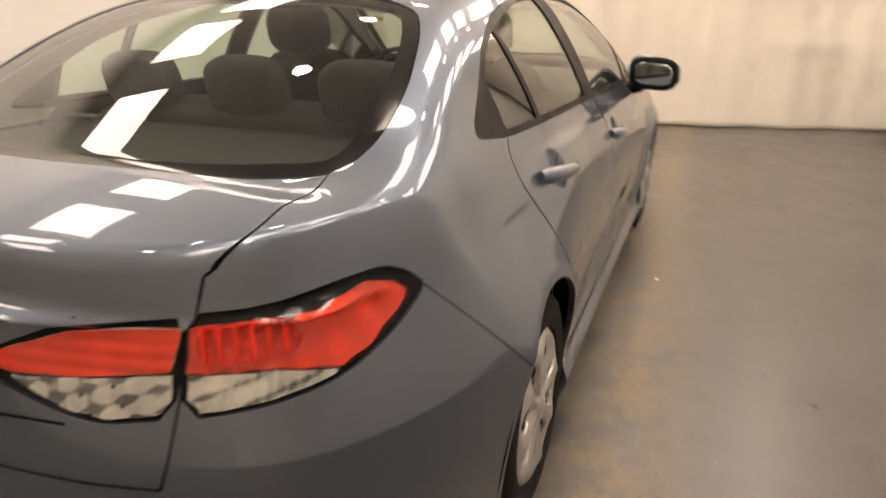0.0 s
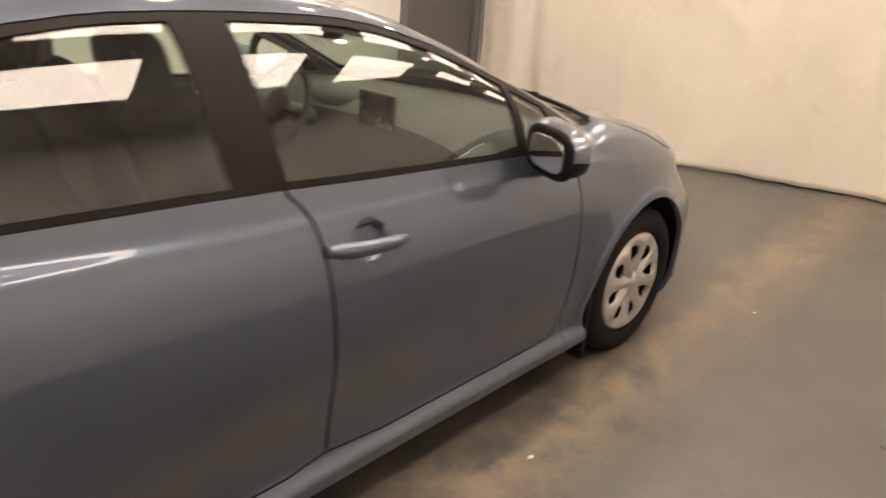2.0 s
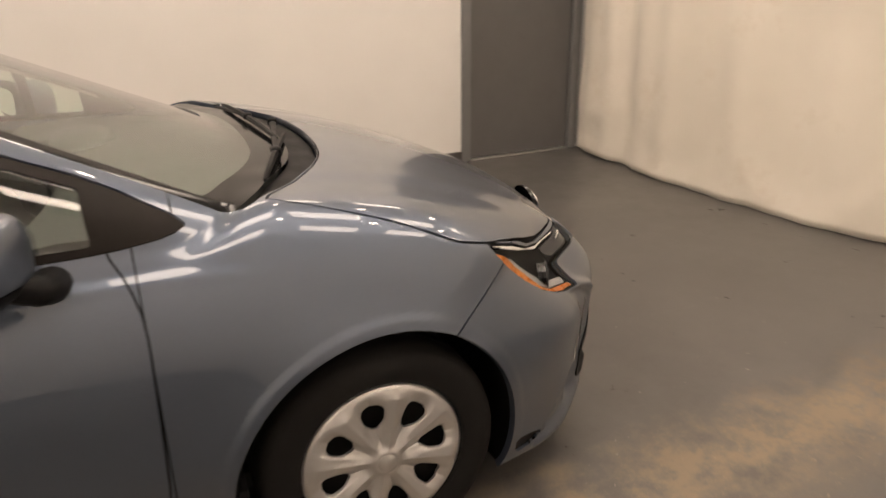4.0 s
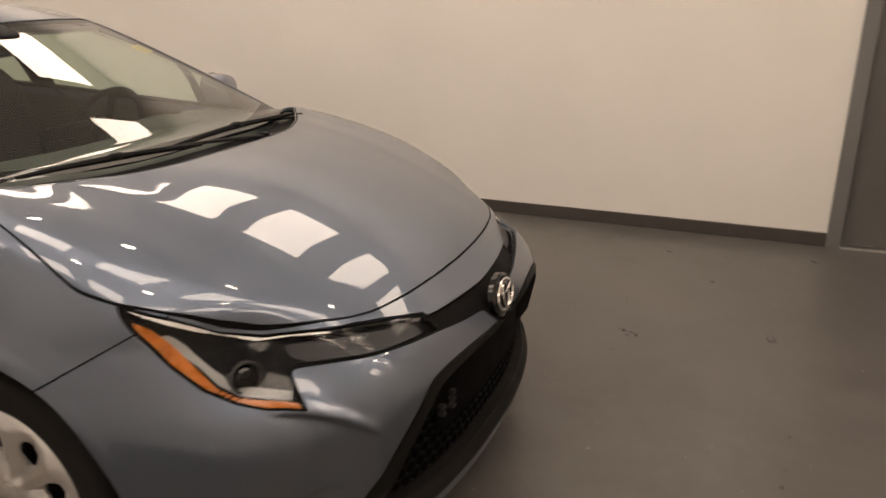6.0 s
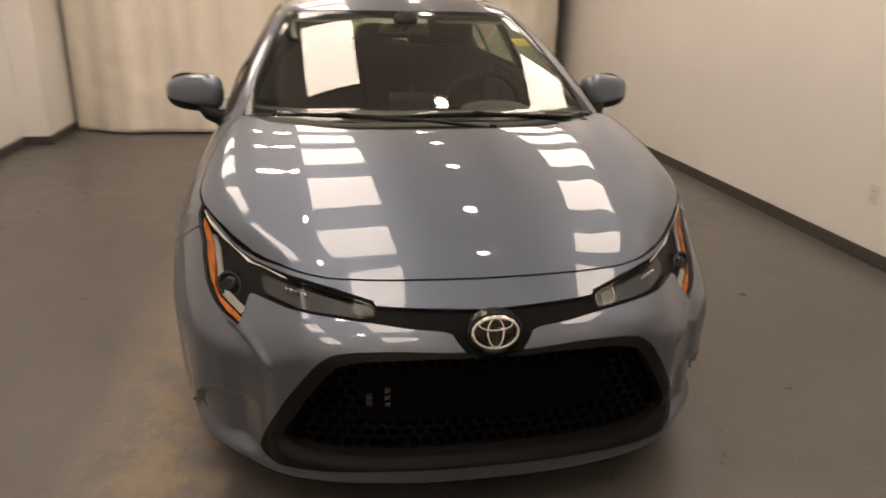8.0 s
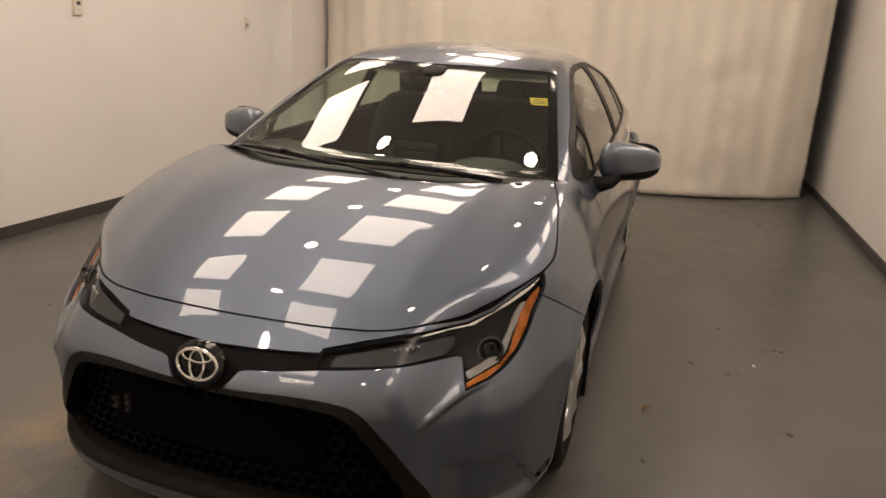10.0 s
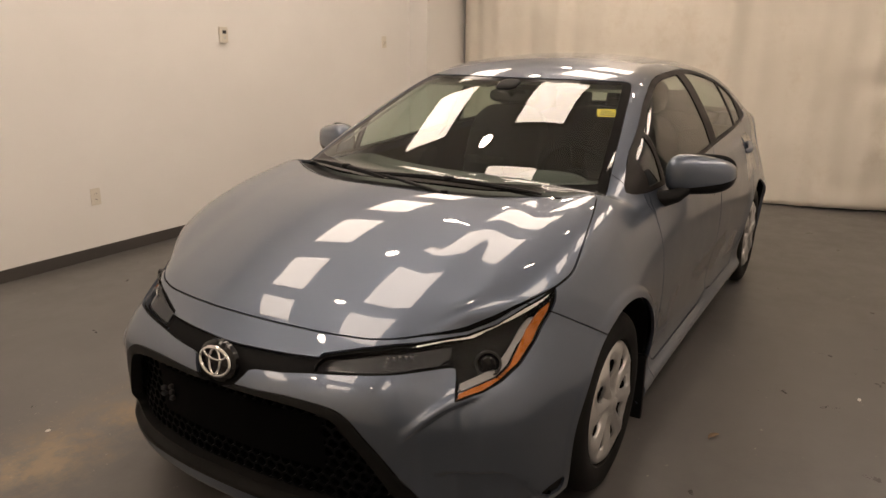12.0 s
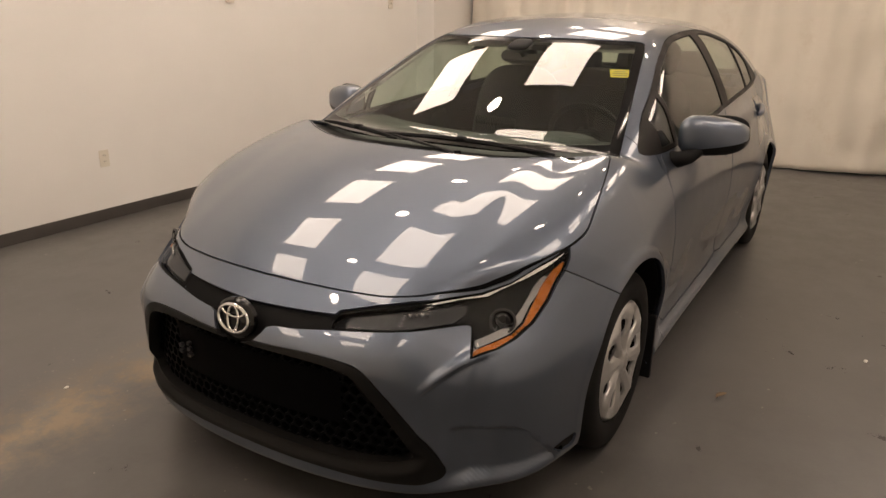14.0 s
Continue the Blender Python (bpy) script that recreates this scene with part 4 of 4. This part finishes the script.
    # raised ribs inside the red section
    for k in range(6):
        a = .725 + .034 * k
        p = np.array([-1.6 - .76 * math.cos(a), .76 * math.sin(a), .845])
        for _ in range(40):
            p = p - .5 * float(car(*p) + .001) * skin_normals(p[None])[0]
        part("lens_rib", block((p[0] - .004, s * (p[1] - .004), .812), (p[0] + .004, s * (p[1] + .004), .876), .003), RED, t_lamp)


def grille_cells():
    """Honeycomb bars set back in the lower grille."""
    V, Fs = [], []
    R, poly = .0205, smooth_poly(HOLE, 2)
    row = 0
    z = .245
    while z < .57:
        y = (row % 2) * R * .866
        while y < .64:
            if inside(poly, np.array([y]), np.array([z]))[0] < .008:
                for sgn in ((1, -1) if y > 1e-6 else (1,)):
                    k = len(V)
                    for depth in (0.0, .022):
                        for rr in (R * .985, R * .80):
                            for j in range(6):
                                a = math.pi / 6 + j * math.pi / 3
                                yy, zz = sgn * y + rr * math.cos(a), z + rr * math.sin(a)
                                xx = float(nose(abs(yy)) + nose_rake(zz)) - .050 - depth
                                V.append((xx, yy, zz))
                    for j in range(6):
                        n = (j + 1) % 6
                        Fs += [(k + j, k + n, k + 6 + n, k + 6 + j), (k + 6 + j, k + 6 + n, k + 18 + n, k + 18 + j)]
            y += 2 * R * .866
        z += 1.5 * R
        row += 1
    ob = new("grille_mesh", mesh_from("grille_mesh", V, Fs, MESH_BLACK))
    tagged(ob, "black honeycomb grille mesh", kind="stuff")
    under(ob, sedan)


grille_cells()
plate = bmesh.new()
rows = [[plate.verts.new((float(nose(abs(y)) + nose_rake(z)) - .047, y, z)) for y in np.linspace(-.33, .33, 23)] for z in (.345, .40, .46, .505)]
for a, b in zip(rows, rows[1:]):
    for k in range(22):
        plate.faces.new((a[k], a[k + 1], b[k + 1], b[k]))
bmesh.ops.solidify(plate, geom=plate.faces[:], thickness=.004)
part("sensor_plate", plate, MESH_BLACK, sedan, "plain black panel behind the grille mesh")
for y, z in ((-.315, .425), (-.268, .425), (-.315, .405), (-.268, .405), (-.268, .445)):
    part("mount_clip", block((float(nose(abs(y))) - .050, y - .007, z - .006), (float(nose(abs(y))) - .026, y + .007, z + .006), .002), LAMP_GREY, sedan, "grey plastic clip")


BADGE = Matrix.Translation((2.302, 0, .616)) @ Matrix.Rotation(radians(90), 4, "Z") @ Matrix.Rotation(radians(80), 4, "X") @ Matrix.Diagonal((.86, .86, 1, 1))
badge = part("badge_plate", turned([(0, .002), (.070, 0), (.080, -.006), (.082, -.02)], 40, BADGE @ Matrix.Diagonal((1.05, .86, 1, 1))), GLOSS_BLACK, sedan, "black badge holder")
part("badge_ring", ring_oval(.068, .047, .0055, BADGE @ Matrix.Translation((0, 0, .004))), CHROME, badge, "chrome oval emblem ring")
part("badge_ring", ring_oval(.024, .043, .0042, BADGE @ Matrix.Translation((0, 0, .005))), CHROME, badge, "chrome oval emblem ring")
part("badge_ring", ring_oval(.049, .018, .0040, BADGE @ Matrix.Translation((0, .026, .006))), CHROME, badge, "chrome oval emblem ring")


# ------------------------------------------------------------------ wheels
def make_wheel(x, s):
    """A tyre, a dished silver cover with eight openings, and the dark rim behind."""
    spin = radians(11 if x > 0 else 29)
    m = Matrix.Translation((x, s * (.765 if x > 0 else .776), HUB_Z)) @ Matrix.Rotation(radians(-90 * s), 4, "X")
    wheel = thing("wheel", "", "", at=(x, s * .765, HUB_Z))
    wheel.name = "wheel"
    for key in list(wheel.keys()):
        del wheel[key]
    under(wheel, sedan)
    tyre = turned([(.212, .085), (.222, .097), (.245, .103), (.272, .103), (.296, .095), (.309, .080), (.3135, .060), (.3145, .030), (.3105, .028), (.3105, .020), (.3150, .018), (.3150, -.018), (.3105, -.020),
                   (.3105, -.028), (.3145, -.030), (.3135, -.060), (.309, -.080), (.290, -.097), (.25, -.103), (.212, -.09)], 72, m, True)
    part("tyre", tyre, RUBBER, wheel, "black road tyre")
    part("rim", turned([(.212, .086), (.206, .070), (.196, .045), (.12, .035), (.0, .045)], 48, m), STEEL, wheel, "dark steel rim")
    nr, na = 46, 288
    rr = np.concatenate([np.linspace(.001, .2, nr - 4), np.linspace(.203, .213, 4)])
    aa = np.linspace(0, 2 * np.pi, na, endpoint=False)
    R, A = np.meshgrid(rr, aa, indexing="ij")
    dish = curve((0, .106), (.03, .105), (.05, .098), (.10, .096), (.15, .099), (.19, .100), (.205, .095), (.213, .086))
    sector = (A / (np.pi / 4)) % 1.0 - .5
    spoke = np.abs(sector)
    H = dish(R) + (.013 * (1 - 2 * spoke) - .004) * np.clip((R - .035) / .03, 0, 1) * np.clip((.20 - R) / .02, 0, 1)
    H = H - .015 * step((spoke - .20) / .16) * np.exp(-((R - .136) / .036) ** 2) + .0015 * np.tanh(9 * sector) * np.clip((R - .05) / .04, 0, 1) * np.clip((.20 - R) / .02, 0, 1)
    H = H + .004 * np.exp(-((R - .030) / .006) ** 2)
    P = np.stack([R * np.cos(A + spin), R * np.sin(A + spin), H], -1).reshape(-1, 3)
    i = np.arange(nr * na).reshape(nr, na)
    q = np.stack([i[:-1], i[1:], np.roll(i, -1, 1)[1:], np.roll(i, -1, 1)[:-1]], -1).reshape(-1, 4)
    mesh = (P, np.concatenate([q[:, [0, 1, 2]], q[:, [0, 2, 3]]]))
    hole_poly = smooth_poly([(.090, .002), (.112, -.023), (.154, -.034), (.170, -.012), (.166, .023), (.150, .032), (.114, .024)], 1)
    for k in range(8):
        a = spin + (k + 1.0) * np.pi / 4
        U = mesh[0][:, 0] * math.cos(a) + mesh[0][:, 1] * math.sin(a)
        W = -mesh[0][:, 0] * math.sin(a) + mesh[0][:, 1] * math.cos(a)
        _, mesh = clip(mesh, inside(hole_poly, U, W))
    bm = bmesh.new()
    vs = [bm.verts.new(p) for p in mesh[0].tolist()]
    for t in mesh[1].tolist():
        if len(set(t)) == 3:
            bm.faces.new([vs[j] for j in t])
    rim = [e for e in bm.edges if e.is_boundary]
    ext = bmesh.ops.extrude_edge_only(bm, edges=rim)
    for v in ext["geom"]:
        if isinstance(v, bmesh.types.BMVert):
            v.co.z -= .009
    bm.transform(m)
    part("wheel_cover", bm, SILVER, wheel, "silver plastic wheel cover with eight openings", angle=50)
    part("centre_cap", turned([(0, .113), (.018, .112), (.025, .108), (.026, .100)], 32, m), SILVER, wheel)
    # dark liner inside the arch and the mud flap behind the tyre
    liner = bmesh.new()
    ring_a, ring_b = [], []
    for k in range(33):
        a = math.pi * (-.12 + 1.24 * k / 32)
        px, pz = x + (ARCH + .004) * math.cos(a), HUB_Z + (ARCH + .004) * math.sin(a)
        ring_a.append(liner.verts.new((px, s * .50, pz)))
        ring_b.append(liner.verts.new((px, s * (side_width(px, max(pz, .2)) - .012), pz)))
    for k in range(32):
        liner.faces.new((ring_a[k], ring_a[k + 1], ring_b[k + 1], ring_b[k]))
    liner.faces.new(ring_a)
    part("arch_liner", liner, VOID, sedan, "dark wheel arch liner")
    fx = x - ARCH + .022
    part("mud_flap", block((fx - .012, s * .70, .095), (fx + .012, s * (.880 if x > 0 else .862), .36), .008), BLACK, sedan, "black rubber mud flap")


for x in (AXLE_F, AXLE_R):
    for s in (1, -1):
        make_wheel(x, s)


# ---------------------------------------------------------------- mirrors
def make_mirror(s):
    """A rounded housing, painted above and black below, on a short arm."""
    bm = pillow((.160, .246, .150), 3.0, 48, 32)
    for v in bm.verts:
        v.co.z *= 1.0 - (.24 if v.co.z > 0 else .10) * (v.co.y / .123) + .06 * (v.co.x / .080)
        v.co.x = max(v.co.x, -.045) - .42 * v.co.y
    bm.transform(Matrix.Translation((.617, .922, 0.994)))
    if s < 0:
        bm.transform(Matrix.Diagonal((1, -1, 1, 1)))
    top, low = bm, bm.copy()
    bmesh.ops.bisect_plane(top, geom=top.verts[:] + top.edges[:] + top.faces[:], plane_co=(.617, s * .922, 0.966), plane_no=(.16, s * -.10, 1), clear_inner=True)
    bmesh.ops.bisect_plane(low, geom=low.verts[:] + low.edges[:] + low.faces[:], plane_co=(.617, s * .922, 0.963), plane_no=(.16, s * -.10, 1), clear_outer=True)
    housing = part("side_mirror", top, PAINT, sedan, "blue-grey door mirror with a black base")
    part("lower_shell", low, BLACK, housing, "black lower shell")
    part("mirror_glass", pillow((.005, .188, .100), 3.6, 28, 12, Matrix.Translation((.5512, s * .922, 0.994)) @ Matrix.Rotation(s * .40, 4, "Z")), MIRROR, housing, "reflecting mirror glass")
    part("bezel", pillow((.036, .250, .150), 3.2, 40, 20, Matrix.Translation((.570, s * .922, 0.994)) @ Matrix.Rotation(s * .40, 4, "Z")), BLACK, housing, "black mirror bezel")
    part("mirror_arm", tube([(.735, s * .785, .905), (.728, s * .82, .905), (.715, s * .85, .915), (.668, s * .880, .945)], [.042, .040, .036, .034], 14, True, .8), BLACK, housing, "black mirror arm")


for s in (1, -1):
    make_mirror(s)


# ----------------------------------------------------------------- wipers
def on_glass(x, y, lift):
    z = 1.2
    for _ in range(60):
        z -= .6 * float(car(x, y, z) - lift)
    return (x, y, z)


def make_wiper(pivot, heel, tip):
    """A flat blade along the foot of the glass, its arm and the pivot cap."""
    along = lambda a, b, u, lift: on_glass(a[0] + (b[0] - a[0]) * u, a[1] + (b[1] - a[1]) * u, lift)
    mid = ((heel[0] + tip[0]) / 2, (heel[1] + tip[1]) / 2)
    arm = part("wiper_arm", tube([along(pivot, mid, u, -.012 + .030 * u) for u in np.linspace(0, 1, 10)], [.013, .012, .011, .010, .009, .009, .008, .008, .007, .007], 8, True, .6), BLACK, sedan, "black wiper arm")
    part("wiper_blade", tube([along(heel, tip, u, .007 + .006 * math.sin(math.pi * u)) for u in np.linspace(0, 1, 16)], [.005, .007, .008, .009, .009, .010, .010, .011, .011, .010, .010, .009, .009, .008, .007, .005], 6, True, .9), BLACK, arm, "black wiper blade")
    part("blade_joint", pillow((.030, .045, .022), 3, 16, 10, Matrix.Translation(on_glass(mid[0], mid[1], .016))), BLACK, arm)
    part("wiper_pivot", turned([(0, .026), (.013, .024), (.017, .010), (.017, 0)], 16, Matrix.Translation(on_glass(pivot[0], pivot[1], -.022))), BLACK, arm)


make_wiper((1.270, .585), (1.330, -.20), (1.285, .53))
make_wiper((1.395, .20), (1.372, -.08), (1.205, -.57))


# --------------------------------------------------------------- interior
def spread(outline, y0, y1, steps=10, bow=0.0):
    """A solid along y from an (x, z) outline."""
    bm = bmesh.new()
    rows = []
    for k in range(steps + 1):
        u = -1 + 2 * k / steps
        y = (y0 + y1) / 2 + (y1 - y0) / 2 * u
        rows.append([bm.verts.new((px - bow * u * u, y, pz)) for px, pz in outline])
    n = len(outline)
    for a, b in zip(rows, rows[1:]):
        for j in range(n):
            bm.faces.new((a[j], a[(j + 1) % n], b[(j + 1) % n], b[j]))
    bm.faces.new(rows[0])
    bm.faces.new(rows[-1][::-1])
    return bm


dash = part("dashboard", spread([(1.36, .86), (1.33, .925), (1.15, .945), (.95, .950), (.80, .935), (.72, .89), (.70, .80), (.76, .62), (.95, .45), (1.36, .45)], -.70, .70, 12, .20), DASH, sedan, "dark grey moulded dashboard")
part("instrument_hood", pillow((.22, .32, .11), 2.6, 28, 16, Matrix.Translation((.80, .36, .918))), DASH, dash)
part("centre_screen", block((.705, -.10, .86), (.725, .10, 1.00), .008), GLOSS_BLACK, dash, "dark centre display")
part("cabin_floor", block((-1.25, -.70, .22), (1.2, .70, .27), .01), DASH, sedan, "dark carpeted cabin floor")
part("centre_console", block((-.35, -.13, .26), (.75, .13, .60), .04, 3), DASH, sedan, "dark centre console")
part("parcel_shelf", spread([(-1.15, .96), (-1.2, 1.0), (-1.80, 1.03), (-1.80, .98)], -.52, .52, 4), FABRIC, sedan, "dark rear parcel shelf")
part("bulkhead", block((-1.30, -.70, .27), (-1.25, .70, 1.0), .01), DASH, sedan)
wheel_m = Matrix.Translation((.50, .36, .90)) @ Matrix.Rotation(radians(-66), 4, "Y")
sw = part("steering_wheel", ring_oval(.180, .180, .014, wheel_m), BLACK, sedan, "black three-spoke steering wheel")
part("steering_hub", pillow((.13, .11, .06), 3, 24, 12, wheel_m), BLACK, sw)
for a in (0, 180, 270):
    e = wheel_m @ Vector((.175 * math.cos(radians(a)), .175 * math.sin(radians(a)), 0))
    part("spoke", tube([wheel_m @ Vector((0, 0, 0)), e], .014, 8), BLACK, sw)
part("steering_column", tube([wheel_m @ Vector((0, 0, -.02)), (.78, .36, .80)], .04, 12), DASH, sw)


def make_seat(y):
    seat = part("front_seat", pillow((.54, .50, .17), 3.2, 32, 18, Matrix.Translation((.10, y, .50)) @ Matrix.Rotation(radians(-8), 4, "Y")), FABRIC, sedan, "black cloth front seat")
    part("backrest", pillow((.15, .50, .66), 3.4, 32, 24, Matrix.Translation((-.24, y, .82)) @ Matrix.Rotation(radians(-18), 4, "Y")), FABRIC, seat)
    part("headrest", pillow((.11, .27, .19), 3.2, 28, 16, Matrix.Translation((-.40, y, 1.215)) @ Matrix.Rotation(radians(-12), 4, "Y")), FABRIC, seat)
    for dy in (-.06, .06):
        part("headrest_post", tube([(-.355, y + dy, 1.06), (-.39, y + dy, 1.16)], .007, 8), CHROME, seat)
    part("seat_base", block((-.12, y - .20, .26), (.30, y + .20, .42), .02), DASH, seat)


make_seat(.37)
make_seat(-.37)
bench = part("rear_bench", pillow((.50, 1.28, .18), 4, 40, 16, Matrix.Translation((-.86, 0, .50))), FABRIC, sedan, "black cloth rear bench")
part("backrest", pillow((.16, 1.30, .62), 4, 40, 20, Matrix.Translation((-1.17, 0, .78)) @ Matrix.Rotation(radians(-20), 4, "Y")), FABRIC, bench)
for y in (-.36, 0, .36):
    part("headrest", pillow((.10, .25, .18), 3.2, 24, 14, Matrix.Translation((-1.29, y, 1.115)) @ Matrix.Rotation(radians(-15), 4, "Y")), FABRIC, bench)
rv = part("rear_view_mirror", pillow((.035, .24, .065), 3.2, 28, 12, Matrix.Translation((.44, 0, 1.245))), GLOSS_BLACK, sedan, "black rear-view mirror")
part("mirror_stalk", tube([(.46, 0, 1.25), (.52, 0, 1.295)], .010, 8), BLACK, rv)
part("sensor_box", pillow((.11, .11, .035), 3, 20, 12, Matrix.Translation((.49, 0, 1.296)) @ Matrix.Rotation(radians(22), 4, "Y")), BLACK, sedan, "black sensor housing behind the windscreen")
for y in (-.37, .37):
    part("sun_visor", block((.22, y - .19, 1.275), (.36, y + .19, 1.29), .006), LINING, sedan, "pale sun visor")

sticker_at = Vector(on_glass(.60, .512, -.006))
n = Vector(skin_normals(np.array([sticker_at]))[0])
m = Matrix.Translation(sticker_at) @ n.to_track_quat("Z", "X").to_matrix().to_4x4()
stick = part("windscreen_sticker", block((-.031, -.038, -.0005), (.031, .038, .0005)), YELLOW, sedan, "small yellow label behind the windscreen", smooth=False)
stick.matrix_basis = m
for k, w in enumerate((.030, .032, .024)):
    b = part("print_line", block((-.005 + .016 * (k - 1), -w, .0006), (.002 + .016 * (k - 1), w, .0011)), INK, stick, smooth=False)
    b.location = (0, 0, 0)

# --------------------------------------------------------- small wall things
def make_thermostat(x, z):
    d = thing("thermostat", "small ivory wall thermostat with a dark window", "thermostat", at=(x, RIGHT, z))
    part("case", block((x - .038, RIGHT, z - .060), (x + .038, RIGHT + .026, z + .060), .006), IVORY, d, smooth=False)
    part("window", block((x - .018, RIGHT + .0255, z + .008), (x + .018, RIGHT + .0275, z + .034), .001), SLOT, d, smooth=False)
    part("dial", block((x - .010, RIGHT + .0255, z - .032), (x + .010, RIGHT + .0275, z - .014), .002), METAL, d, smooth=False)


def make_switch(x, z):
    d = thing("wall_switch", "small ivory light switch on the wall", "switch", at=(x, RIGHT, z))
    part("cover_plate", block((x - .036, RIGHT, z - .058), (x + .036, RIGHT + .010, z + .058), .003), IVORY, d, smooth=False)
    part("toggle", block((x - .010, RIGHT + .009, z - .020), (x + .010, RIGHT + .030, z + .006), .003), IVORY, d, smooth=False)


make_thermostat(-.62, 1.515)
make_switch(-2.80, 1.47)


def make_leaf(at):
    bm = bmesh.new()
    rows = []
    for k in range(9):
        u = k / 8
        w = .013 * math.sin(math.pi * min(u * 1.05, 1)) ** .7 + .0004
        lift = .006 + .006 * math.sin(2.4 * u + .5)
        rows.append([bm.verts.new((at[0] + .055 * u, at[1] - .03 * u + q * w, lift * (1 + .6 * abs(q)))) for q in (-1, 0, 1)])
    for a, b in zip(rows, rows[1:]):
        for j in (0, 1):
            bm.faces.new((a[j], a[j + 1], b[j + 1], b[j]))
    ob = part("dry_leaf", bm, LEAF, None)
    tagged(ob, "curled dry brown leaf lying on the floor", "leaf")
    mod = ob.modifiers.new("thickness", "SOLIDIFY")
    mod.thickness = .0012


make_leaf((.83, 1.14, 0))
scrap = part("floor_scrap", pillow((.028, .016, .006), 2.4, 12, 8, Matrix.Translation((.183, 1.604, .003))), SCRAP, None)
tagged(scrap, "tiny pale scrap lying on the floor", "debris")
for sx, sy in ((.50, -1.045), (2.203, -1.113)):
    grit = part("floor_grit", pillow((.022, .016, .006), 2.2, 10, 6, Matrix.Translation((sx, sy, .003))), SCRAP, None)
    tagged(grit, "tiny pale clod of dried dirt on the floor", "debris", "floor grit")
